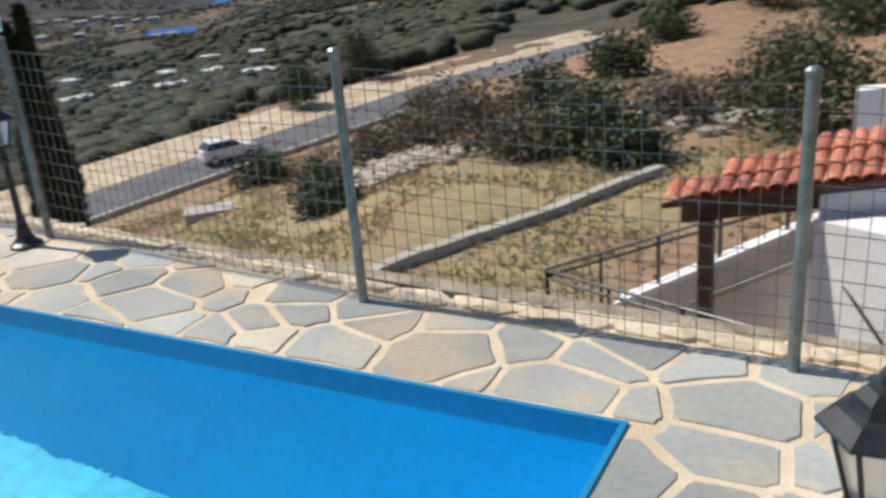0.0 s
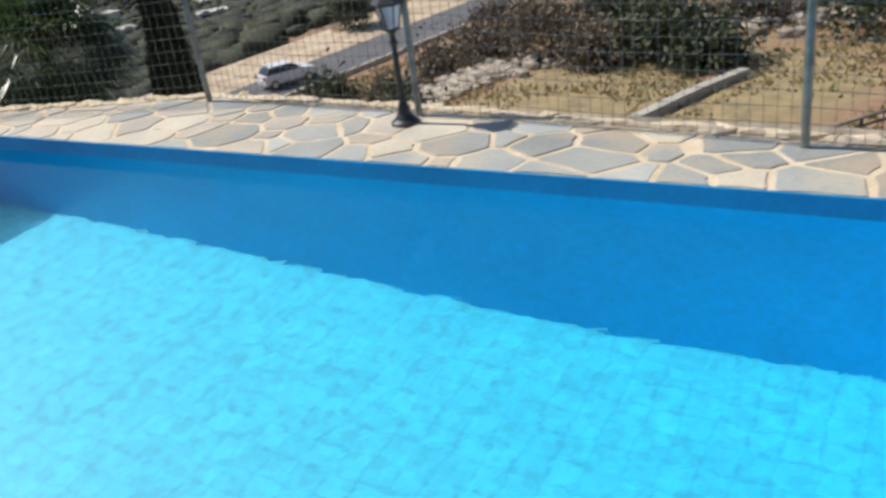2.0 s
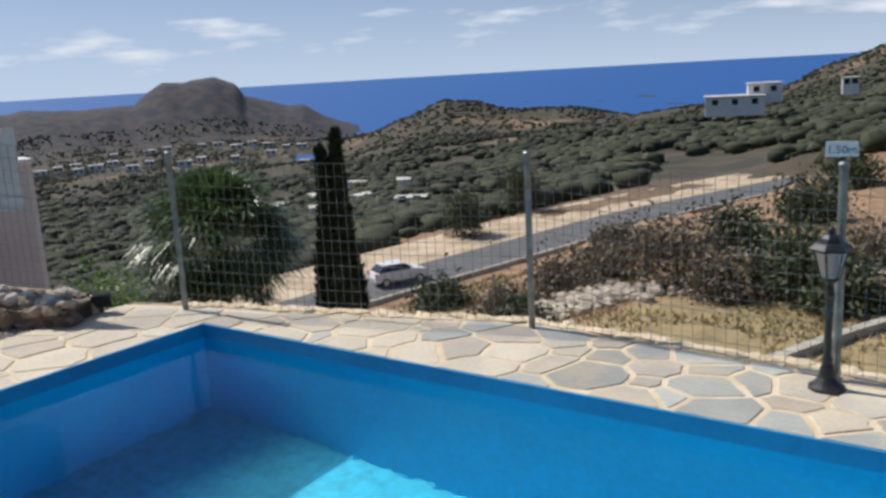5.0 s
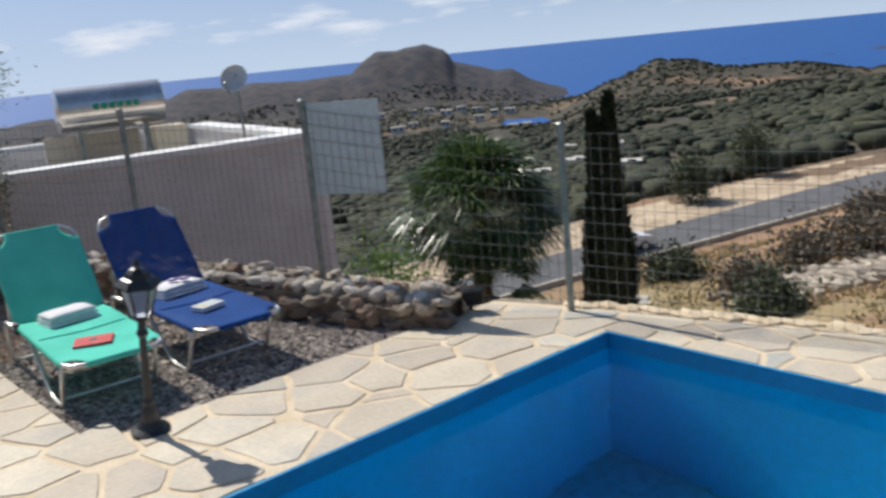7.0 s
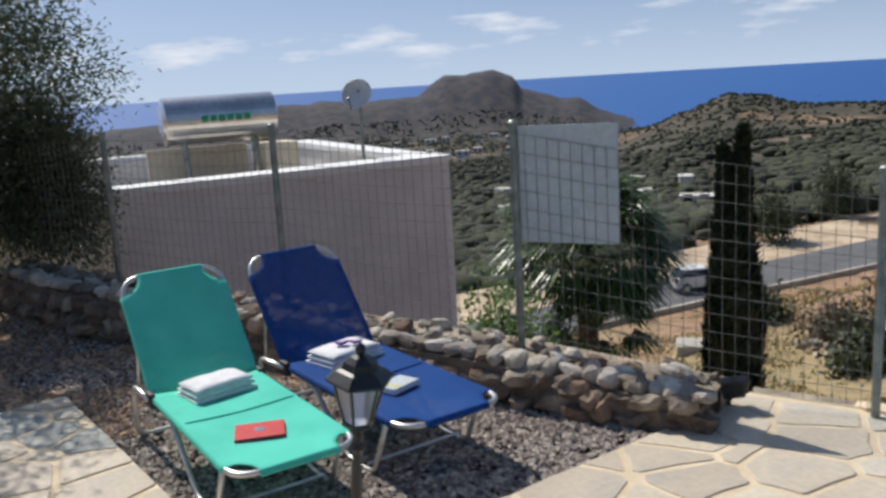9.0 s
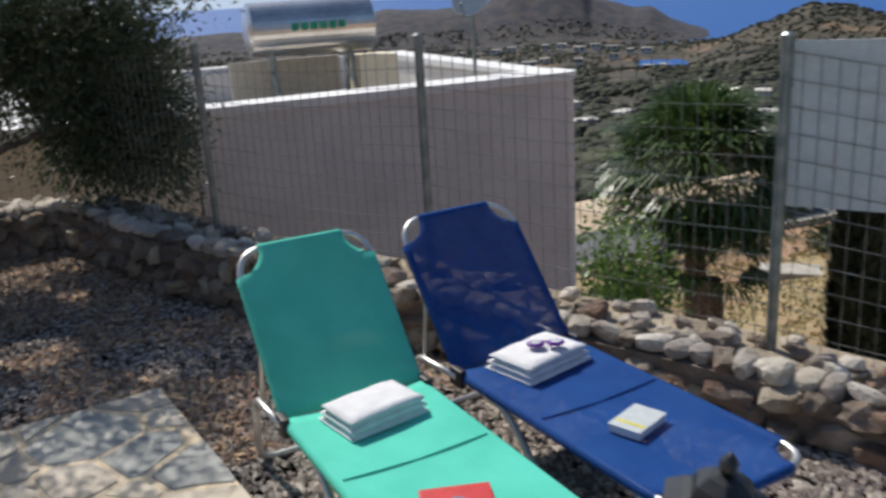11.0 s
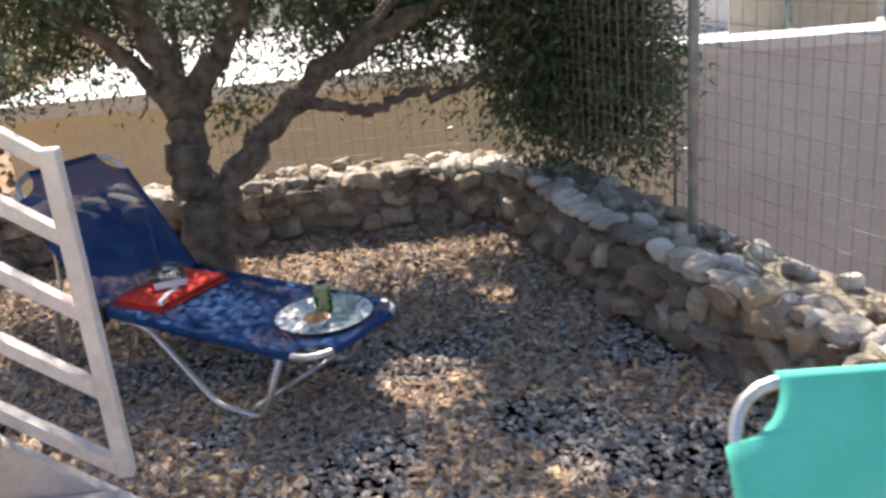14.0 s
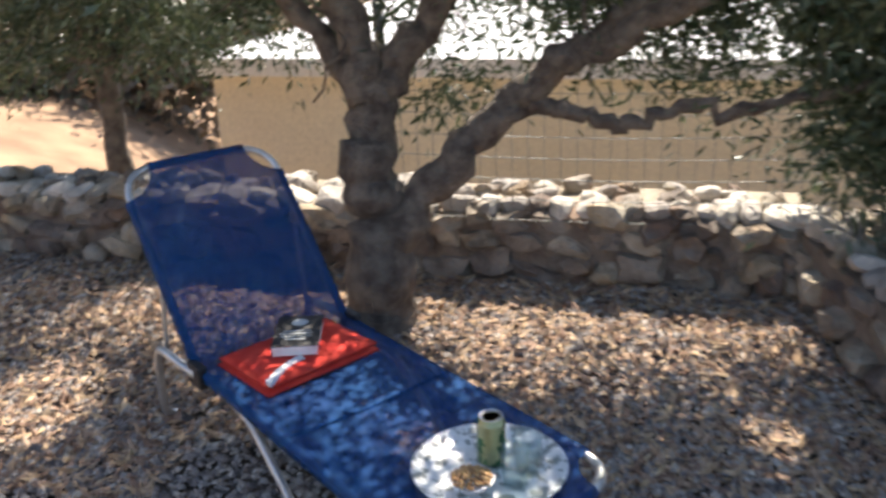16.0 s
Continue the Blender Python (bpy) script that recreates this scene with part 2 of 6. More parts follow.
def liner(name):
    """A pool liner printed with small mosaic squares, with rippling light painted into its colour."""
    m, n, l, p = material(name)
    geo, br, no = n.new("ShaderNodeNewGeometry"), n.new("ShaderNodeTexBrick"), n.new("ShaderNodeTexNoise")
    br.offset = 0.0
    br.inputs["Scale"].default_value = 1.0
    br.inputs["Brick Width"].default_value = br.inputs["Row Height"].default_value = 0.14
    br.inputs["Mortar Size"].default_value, br.inputs["Mortar Smooth"].default_value = 0.012, 0.8
    br.inputs["Color1"].default_value, br.inputs["Color2"].default_value, br.inputs["Mortar"].default_value = (0.010, 0.37, 0.54, 1), (0.014, 0.41, 0.59, 1), (0.006, 0.33, 0.51, 1)
    l.new(geo.outputs["Position"], no.inputs["Vector"])
    no.inputs["Scale"].default_value = 5.0
    mixv = n.new("ShaderNodeVectorMath")
    mixv.operation = "MULTIPLY_ADD"
    mixv.inputs[1].default_value = (0.05, 0.05, 0.05)
    l.new(no.outputs["Color"], mixv.inputs[0])
    l.new(geo.outputs["Position"], mixv.inputs[2])
    l.new(mixv.outputs[0], br.inputs["Vector"])
    # fine noise paints the water's light ripples into the floor colour
    ripple_light, tone = n.new("ShaderNodeTexNoise"), n.new("ShaderNodeMapRange")
    ripple_light.inputs["Scale"].default_value, ripple_light.inputs["Detail"].default_value = 16.0, 5.0
    l.new(geo.outputs["Position"], ripple_light.inputs["Vector"])
    tone.inputs["From Min"].default_value, tone.inputs["From Max"].default_value = 0.35, 0.65
    tone.inputs["To Min"].default_value, tone.inputs["To Max"].default_value = 0.84, 1.12
    l.new(ripple_light.outputs[0], tone.inputs["Value"])
    scaled = n.new("ShaderNodeVectorMath")
    scaled.operation = "SCALE"
    l.new(br.outputs["Color"], scaled.inputs[0])
    l.new(tone.outputs[0], scaled.inputs["Scale"])
    l.new(scaled.outputs[0], p.inputs["Base Color"])
    p.inputs["Roughness"].default_value = 0.5
    return m


M_LINER = liner("pool_floor_liner")
# Wall liner copy, darker above water: paints the missing glow from the floor.
M_LINERSHADE = surface("dry_liner_shade", (0.004, 0.20, 0.42), (0.008, 0.25, 0.50), scale=1.5, fine=30, rough=0.45, bump=0.02)
M_LINERWALL = surface("pool_wall_liner", (0.0003, 0.44, 0.78), (0.0006, 0.48, 0.84), scale=1.5, fine=30, rough=0.4, bump=0.02)


def water(name, tint, wave, strength):
    m, n, l, p = material(name)
    n.remove(p)
    rf, gl, fr, mx = n.new("ShaderNodeBsdfRefraction"), n.new("ShaderNodeBsdfGlossy"), n.new("ShaderNodeFresnel"), n.new("ShaderNodeMixShader")
    geo, no, bp = n.new("ShaderNodeNewGeometry"), n.new("ShaderNodeTexNoise"), n.new("ShaderNodeBump")
    rf.inputs["Color"].default_value, rf.inputs["Roughness"].default_value, rf.inputs["IOR"].default_value = (*tint, 1), 0.0, 1.333
    gl.inputs["Roughness"].default_value, fr.inputs[0].default_value = 0.0, 1.14
    no.inputs["Scale"].default_value, no.inputs["Detail"].default_value = wave, 3.0
    l.new(geo.outputs["Position"], no.inputs["Vector"])
    bp.inputs["Strength"].default_value, bp.inputs["Distance"].default_value = strength, 0.03
    l.new(no.outputs[0], bp.inputs["Height"])
    for k in (rf, gl, fr):
        l.new(bp.outputs[0], k.inputs["Normal"])
    l.new(fr.outputs[0], mx.inputs[0])
    l.new(rf.outputs[0], mx.inputs[1])
    l.new(gl.outputs[0], mx.inputs[2])
    l.new(mx.outputs[0], n["Material Output"].inputs[0])
    return m


M_WATER = water("pool_water", (0.93, 0.99, 1.0), 8.0, 0.13)


def clear_glass(name, tint=(1, 1, 1), rough=0.0):
    m, n, l, p = material(name)
    p.inputs["Base Color"].default_value = (*tint, 1)
    p.inputs["Transmission Weight"].default_value, p.inputs["Roughness"].default_value, p.inputs["IOR"].default_value = 1.0, rough, 1.3
    return m


def thin_glass(name):
    m, n, l, p = material(name)
    tr, gl, fr, mx = n.new("ShaderNodeBsdfTransparent"), n.new("ShaderNodeBsdfGlossy"), n.new("ShaderNodeFresnel"), n.new("ShaderNodeMixShader")
    tr.inputs[0].default_value = (0.90, 0.94, 0.93, 1)
    gl.inputs["Roughness"].default_value = 0.03
    fr.inputs[0].default_value = 1.45
    mx.inputs[0].default_value = 0.1
    l.new(tr.outputs[0], mx.inputs[1])
    l.new(gl.outputs[0], mx.inputs[2])
    l.new(mx.outputs[0], n["Material Output"].inputs[0])
    return m


M_GLASS = thin_glass("clear_glass")
M_LAMPGLASS = clear_glass("frosted_lamp_glass", (0.95, 0.95, 0.93), 0.35)


# ---- mesh helpers ----
def part(name, bm, mat, parent=None, label="", smooth=False, bevel=0.0):
    me = bpy.data.meshes.new(name)
    if bevel:
        bmesh.ops.bevel(bm, geom=bm.edges[:], offset=bevel, segments=2, profile=0.6, affect="EDGES")
    bmesh.ops.recalc_face_normals(bm, faces=bm.faces[:])
    bm.to_mesh(me)
    bm.free()
    me.materials.append(mat)
    if smooth:
        me.polygons.foreach_set("use_smooth", [True] * len(me.polygons))
    ob = new(name, me)
    ob.parent = parent
    if label:
        ob["label"] = label
    return ob


def raw(name, verts, faces, mat, parent=None, smooth=False):
    me = bpy.data.meshes.new(name)
    me.from_pydata([tuple(map(float, v)) for v in verts], [], faces)
    me.materials.append(mat)
    if smooth:
        me.polygons.foreach_set("use_smooth", [True] * len(me.polygons))
    ob = new(name, me)
    ob.parent = parent
    return ob


def thing(name, label, category, group="", at=(0, 0, 0), rz=0.0, kind=""):
    ob = new(name)
    ob.matrix_world = pose(*at, 0, 0, rz)
    return tagged(ob, label, category, group, kind)


def box(bm, x0, x1, y0, y1, z0, z1):
    vs = [bm.verts.new(c) for c in ((x0, y0, z0), (x1, y0, z0), (x1, y1, z0), (x0, y1, z0), (x0, y0, z1), (x1, y0, z1), (x1, y1, z1), (x0, y1, z1))]
    for f in ((0, 3, 2, 1), (4, 5, 6, 7), (0, 1, 5, 4), (1, 2, 6, 5), (2, 3, 7, 6), (3, 0, 4, 7)):
        bm.faces.new([vs[i] for i in f])
    return bm


def boxed(*a):
    return box(bmesh.new(), *a)


def prism(bm, pts, z0, z1):
    """A solid over the polygon pts (counter-clockwise), from z0 to z1 (numbers, or one for each corner)."""
    n = len(pts)
    za = z0 if isinstance(z0, (list, tuple)) else [z0] * n
    zb = z1 if isinstance(z1, (list, tuple)) else [z1] * n
    lo = [bm.verts.new((p[0], p[1], z)) for p, z in zip(pts, za)]
    hi = [bm.verts.new((p[0], p[1], z)) for p, z in zip(pts, zb)]
    bm.faces.new(lo[::-1])
    bm.faces.new(hi)
    for i in range(n):
        bm.faces.new((lo[i], lo[(i + 1) % n], hi[(i + 1) % n], hi[i]))
    return bm


def tube(bm, pts, radii, sides=8, closed=False):
    """A round bar along pts."""
    pts = [Vector(p) for p in pts]
    if not isinstance(radii, (list, tuple)):
        radii = [radii] * len(pts)
    rings, up = [], None
    n = len(pts)
    for i, p in enumerate(pts):
        a = pts[(i - 1) % n] if closed or i else p
        b = pts[(i + 1) % n] if closed or i < n - 1 else p
        d = (b - a).normalized()
        if up is None:
            up = d.orthogonal().normalized()
        up = (up - d * up.dot(d)).normalized()
        side = d.cross(up)
        rings.append([bm.verts.new(p + (up * math.cos(2 * math.pi * k / sides) + side * math.sin(2 * math.pi * k / sides)) * radii[i]) for k in range(sides)])
    for i in range(n if closed else n - 1):
        r, s = rings[i], rings[(i + 1) % n]
        for k in range(sides):
            bm.faces.new((r[k], r[(k + 1) % sides], s[(k + 1) % sides], s[k]))
    if not closed:
        bm.faces.new(rings[0][::-1])
        bm.faces.new(rings[-1])
    return bm


def lathe(bm, profile, sides=16, at=(0, 0, 0), turn=0.0):
    """A turned solid from (radius, height) pairs."""
    rings = []
    for r, z in profile:
        rings.append([bm.verts.new((at[0] + max(r, 1e-4) * math.cos(2 * math.pi * k / sides + turn), at[1] + max(r, 1e-4) * math.sin(2 * math.pi * k / sides + turn), at[2] + z)) for k in range(sides)])
    for a, b in zip(rings, rings[1:]):
        for k in range(sides):
            bm.faces.new((a[k], a[(k + 1) % sides], b[(k + 1) % sides], b[k]))
    bm.faces.new(rings[0][::-1])
    bm.faces.new(rings[-1])
    return bm


def rounded(points, radius, steps=5):
    """The polyline with its inner corners rounded."""
    pts = [Vector(p) for p in points]
    out = [pts[0]]
    for a, b, c in zip(pts, pts[1:], pts[2:]):
        r = min(radius, (a - b).length * 0.49, (c - b).length * 0.49)
        s, e = b + (a - b).normalized() * r, b + (c - b).normalized() * r
        for k in range(steps + 1):
            u = k / steps
            out.append(s * (1 - u) ** 2 + b * 2 * u * (1 - u) + e * u * u)
    return out + [pts[-1]]


def lump(rng, size, sub=1, rough=0.18, flat=1.0):
    """A worn stone as vertices and faces."""
    bm = bmesh.new()
    bmesh.ops.create_icosphere(bm, subdivisions=sub, radius=0.5)
    off = Vector((rng.uniform(0, 99), rng.uniform(0, 99), rng.uniform(0, 99)))
    for v in bm.verts:
        v.co *= 1 + rough * 2 * noise.noise(v.co * 2.2 + off)
        v.co = Vector((max(-0.4, min(0.4, v.co.x)) * size[0] * 1.2, max(-0.42, min(0.42, v.co.y)) * size[1] * 1.15, max(-0.4, min(0.38, v.co.z)) * size[2] * 1.2 * flat))
    bm.verts.ensure_lookup_table()
    vs, fs = [v.co.copy() for v in bm.verts], [[v.index for v in f.verts] for f in bm.faces]
    bm.free()
    return vs, fs


# ---- ground: one sheet out to the sea ----
AZ = [-30, 5, 20, 35, 45, 60, 90, 118, 150]
RAD = [0, 8, 14, 22, 30, 40, 60, 90, 150, 250, 400, 560, 800]
HEIGHT = np.array([
    [-3, -4.0, -6.5, -8.5, -8.5, -7.5, -4, 2, 10, 20, 40, 60, 60],
    [-3, -4.5, -6.5, -8.8, -9.0, -9.0, -8.5, -7.5, -10, -12, -6, 4, 20],
    [-3, -4.5, -6.5, -8.8, -9.0, -9.3, -9.3, -12.8, -17, -20, -26, -39.5, -50],
    [-3, -4.5, -6.5, -9.2, -10.0, -12.0, -13.0, -14.5, -22, -27, -30, -39.5, -50],
    [-3, -4.0, -6.0, -8.5, -11.0, -13.2, -14.2, -18.0, -24, -33, -38, -40, -50],
    [-2.5, -3.5, -5.0, -7.5, -10.0, -12.5, -16.0, -21.0, -28, -34, -39, -42, -43],
    [-0.6, -0.6, -3.0, -6.5, -9.0, -11.5, -15.0, -20.0, -27, -33, -39, -42, -43],
    [-0.6, -0.25, -0.2, -0.6, -1.2, -1.0, 0.5, 3.0, 8, 14, 20, 25, 30],
    [-0.6, -0.25, 0.2, 1.0, 2.0, 3.5, 6.0, 10, 18, 28, 40, 50, 60]])
CREST = [(5, 0.6), (8, 0.5), (11.2, -0.75), (12.8, -1.4), (15.3, -2.6), (17.7, -3.1), (20.9, -3.25), (23.8, -3.6), (25.7, -3.3), (27.4, -3.0), (30.5, -2.95), (32.3, -2.75), (33.3, -2.4), (35.7, -2.05), (37.3, -2.8), (38.9, -3.3), (40.2, -4.2), (43, -5.6)]
CAPE = [(40.9, -3.75), (41.2, -3.6), (43.5, -2.6), (44.7, -1.75), (45.7, -1.8), (48.3, -1.1), (48.8, -0.3), (50.1, 0.1), (51.4, 0.05), (51.9, -0.1), (53.1, -0.05), (54.3, -0.7), (54.9, -1.2), (57.9, -1.35), (61, -1.1), (62, -1.35), (65, -1.2), (67.2, -1.9), (75, -2.2)]
HUB = (3.5, -3.6)
ROAD = [(-22.0, 110.0, -14.3), (-26.5, 90.0, -13.8), (-29.5, 75.0, -13.4), (-33.0, 58.0, -13.6), (-37.0, 44.0, -14.1), (-41.0, 30.0, -14.8), (-46.0, 15.0, -15.8)]


def land(x, y):
    x, y = np.asarray(x, float), np.asarray(y, float)
    dx, dy = x - HUB[0], y - HUB[1]
    r = np.hypot(dx, dy)
    az = np.degrees(np.arctan2(-dx, dy))
    az = np.where(az < -100, az + 360, az)
    a = np.clip(az, AZ[0], AZ[-1])
    cols = np.array([np.interp(r, RAD, row) for row in HEIGHT])
    i = np.clip(np.searchsorted(AZ, a, side="right") - 1, 0, len(AZ) - 2)
    u = (a - np.array(AZ)[i]) / (np.array(AZ)[i + 1] - np.array(AZ)[i])
    u = u * u * (3 - 2 * u)
    z = np.take_along_axis(cols, i[None], 0)[0] * (1 - u) + np.take_along_axis(cols, i[None] + 1, 0)[0] * u
    # the ridge on this shore
    ca = [c[0] for c in CREST]
    top = 1.6 + 500 * np.tan(np.radians(np.interp(az, ca, [c[1] for c in CREST])))
    w = np.exp(-((r - 500) / 60.0) ** 2) * ((az > 0) & (az < 48))
    z = z * (1 - w) + top * w
    # the headland across the bay
    ka = [c[0] for c in CAPE]
    ktop = 1.6 + 760 * np.tan(np.radians(np.interp(az, ka, [c[1] for c in CAPE])))
    edge = np.clip((az - 40.7) / 0.6, 0, 1) * np.clip((110 - az) / 25, 0, 1)
    w = np.clip((r - 640) / 120.0, 0, 1)
    w = w * w * (3 - 2 * w) * np.where(r > 760, np.exp(-((r - 760) / 90.0) ** 2), 1.0) * edge
    base = np.interp(az, [43.5, 46.5], [-47.0, -41.5])
    z = np.where(r > 620, base + (ktop - base) * w, z)
    z = np.where((az > 45.5) & (r > 300), np.maximum(z, -42.0), z)
    return z, r, az


def rough_land(x, y):
    z, r, az = land(x, y)
    n = np.array([noise.fractal(Vector((a / 60, b / 60, 0.3)), 0.9, 2.2, 5) for a, b in zip(np.ravel(x), np.ravel(y))]).reshape(np.shape(z))
    n2 = np.array([noise.fractal(Vector((a / 4, b / 4, 5.3)), 0.9, 2.2, 4) for a, b in zip(np.ravel(x), np.ravel(y))]).reshape(np.shape(z))
    amp = np.interp(r, [0, 18, 60, 300, 600, 850], [0, 0.15, 0.4, 1.6, 2.2, 3.0])
    z = z + n * amp + n2 * np.interp(r, [0, 20, 60, 120, 200], [0, 0.08, 0.3, 0.3, 0.0])
    # the road bed
    x, y = np.asarray(x, float), np.asarray(y, float)
    best, rz = np.full(z.shape, 1e9), np.zeros(z.shape)
    for (ax, ay, a_z), (bx, by, b_z) in zip(ROAD, ROAD[1:]):
        ex, ey = bx - ax, by - ay
        u = np.clip(((x - ax) * ex + (y - ay) * ey) / (ex * ex + ey * ey), 0, 1)
        d = np.hypot(x - ax - u * ex, y - ay - u * ey)
        rz = np.where(d < best, a_z + u * (b_z - a_z), rz)
        best = np.minimum(best, d)
    w = np.clip((13 - best) / 9, 0, 1)
    return z * (1 - w) + (rz - 0.12) * w, r, az, best


def build_ground():
    angles = np.radians(np.concatenate([np.arange(-10, 80, 0.22), np.arange(80, 140, 0.6), np.arange(140, 350, 5.0)]))
    radii = np.concatenate([[4.0], np.geomspace(7, 1150, 150), [1300.0]])
    A, R = np.meshgrid(angles, radii)
    X, Y = HUB[0] - R * np.sin(A), HUB[1] + R * np.cos(A)
    Z, _, _, _ = rough_land(X, Y)
    Z[-1], Z[-2] = -60, -50
    m, n = A.shape
    verts = [(HUB[0], HUB[1], -3.2)] + list(zip(X.ravel(), Y.ravel(), Z.ravel()))
    faces = [(0, 1 + j, 1 + (j + 1) % n) for j in range(n)]
    for i in range(m - 1):
        for j in range(n):
            k = (j + 1) % n
            faces.append((1 + i * n + j, 1 + (i + 1) * n + j, 1 + (i + 1) * n + k, 1 + i * n + k))
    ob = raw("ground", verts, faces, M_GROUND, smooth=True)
    return tagged(ob, "dry scrub hillside falling to olive groves and a bay", "ground", kind="structure")


def ground_material():
    m, n, l, p = material("hillside_earth_far_haze")
    geo = n.new("ShaderNodeNewGeometry")

    def tex(scale, detail=8):
        t = n.new("ShaderNodeTexNoise")
        t.inputs["Scale"].default_value, t.inputs["Detail"].default_value = scale, detail
        l.new(geo.outputs["Position"], t.inputs["Vector"])
        return t

    def step(socket, a, b):
        r = n.new("ShaderNodeMapRange")
        r.inputs["From Min"].default_value, r.inputs["From Max"].default_value = a, b
        l.new(socket, r.inputs["Value"])
        return r.outputs[0]

    def mix(f, a, b):
        x = n.new("ShaderNodeMixRGB")
        l.new(f, x.inputs[0])
        for s, v in ((x.inputs[1], a), (x.inputs[2], b)):
            if isinstance(v, tuple):
                s.default_value = (*v, 1)
            else:
                l.new(v, s)
        return x.outputs[0]

    far, mid, near = tex(0.018), tex(0.12), tex(1.6)
    earth = mix(step(near.outputs[0], 0.35, 0.7), (0.22, 0.135, 0.078), (0.39, 0.245, 0.145))
    grass = mix(step(near.outputs[0], 0.4, 0.65), (0.36, 0.27, 0.14), (0.24, 0.19, 0.10))
    place = n.new("ShaderNodeSeparateXYZ")
    l.new(geo.outputs["Position"], place.inputs[0])
    bank = n.new("ShaderNodeMath")
    bank.operation = "MULTIPLY"
    l.new(step(place.outputs["Y"], 40, 35), bank.inputs[0])
    south = n.new("ShaderNodeMath")
    south.operation = "MULTIPLY"
    l.new(step(place.outputs["Y"], 4, 9), south.inputs[0])
    l.new(step(mid.outputs[0], 0.44, 0.52), south.inputs[1])
    l.new(south.outputs[0], bank.inputs[1])
    dry = mix(bank.outputs[0], earth, grass)
    scrub = mix(step(mid.outputs[0], 0.42, 0.6), (0.040, 0.038, 0.024), (0.085, 0.068, 0.044))
    distance = n.new("ShaderNodeVectorMath")
    distance.operation = "DISTANCE"
    distance.inputs[1].default_value = (*HUB, -5)
    l.new(geo.outputs["Position"], distance.inputs[0])
    away = step(distance.outputs["Value"], 70, 130)
    patchy = n.new("ShaderNodeMath")
    patchy.operation = "MULTIPLY"
    l.new(away, patchy.inputs[0])
    l.new(step(far.outputs[0], 0.70, 0.58), patchy.inputs[1])
    col = mix(patchy.outputs[0], dry, scrub)
    # far headland scrub: the blue of distance haze is mixed into its colour
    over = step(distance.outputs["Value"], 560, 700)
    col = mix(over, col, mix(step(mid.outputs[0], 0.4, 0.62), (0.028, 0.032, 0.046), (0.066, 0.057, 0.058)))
    l.new(col, p.inputs["Base Color"])
    p.inputs["Roughness"].default_value = 0.95
    bp = n.new("ShaderNodeBump")
    bp.inputs["Strength"].default_value, bp.inputs["Distance"].default_value = 0.5, 0.15
    l.new(near.outputs[0], bp.inputs["Height"])
    l.new(bp.outputs[0], p.inputs["Normal"])
    return m


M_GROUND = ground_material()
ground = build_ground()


def sea_material():
    m, n, l, p = material("deep_sea")
    p.inputs["Base Color"].default_value = (0.006, 0.085, 0.31, 1)
    p.inputs["Roughness"].default_value = 0.45
    p.inputs["Specular IOR Level"].default_value = 0.3
    return m


bm = bmesh.new()
bmesh.ops.create_circle(bm, cap_ends=True, segments=256, radius=4850)
M_SEA = sea_material()
sea = part("water_sea", bm, M_SEA)
sea.location = (0, 0, -45)
tagged(sea, "deep blue open sea to the horizon", "sea", kind="structure")


# ---- pool, terrace ----
PX0, PX1, PY0, PY1 = 0.0, 7.28, -3.0, 0.0
FLOOR_Z, WATER_Z = -1.46, -0.085
FENCE = [(-6.0, -4.0), (-6.1, -2.28), (-4.84, -1.79), (-3.455, -1.185), (-1.945, -0.575), (-0.42, 0.19), (2.06, 0.88), (3.85, 0.75), (6.01, 0.53), (7.68, 0.48), (9.3, 0.45)]
POST_Z = [(0.4, 1.3), None, (0.25, 1.37), (0.2, 1.39), (0.1, 1.365), (0.0, 1.12), (0.0, 1.07), (0.0, 1.05), (0.0, 1.01), (0.0, 0.95), (0.0, 0.95)]


def fence_y(x):
    return float(np.interp(x, [p[0] for p in FENCE[2:]], [p[1] for p in FENCE[2:]]))


def slab(name, mat, pts, z0, z1, label, cat):
    return tagged(part(name, prism(bmesh.new(), pts, z0, z1), mat), label, cat, kind="structure")


# mortar bed under the paving, in pieces round the pool and the gravel
slab("pavement", M_GROUT, [(0, 0.0), (7.28, 0.0), (9.6, 0.0), (9.6, 0.6), (7.68, 0.62), (6.01, 0.67), (3.85, 0.88), (2.06, 1.0), (0, 0.42)], -1.0, -0.006, "sandy mortar bed of the crazy paving beside the pool", "paving")
slab("pavement", M_GROUT, [(-1.0, -7.0), (0, -7.0), (0, 0.42), (-0.45, 0.3), (-1.0, 0.1)], -1.0, -0.006, "sandy mortar bed of the crazy paving beside the pool", "paving")
slab("pavement", M_GROUT, [(-3.6, -7.0), (-1.0, -7.0), (-1.0, -2.52), (-3.6, -2.52)], -1.0, -0.006, "sandy mortar bed of the crazy paving by the stairs", "paving")
slab("pavement", M_GROUT, [(0, -7.0), (9.6, -7.0), (9.6, -3.0), (0, -3.0)], -1.0, -0.006, "sandy mortar bed of the crazy paving beside the pool", "paving")
slab("pavement", M_GROUT, [(7.28, -3.0), (9.6, -3.0), (9.6, 0.0), (7.28, 0.0)], -1.0, -0.006, "sandy mortar bed of the crazy paving beside the pool", "paving")

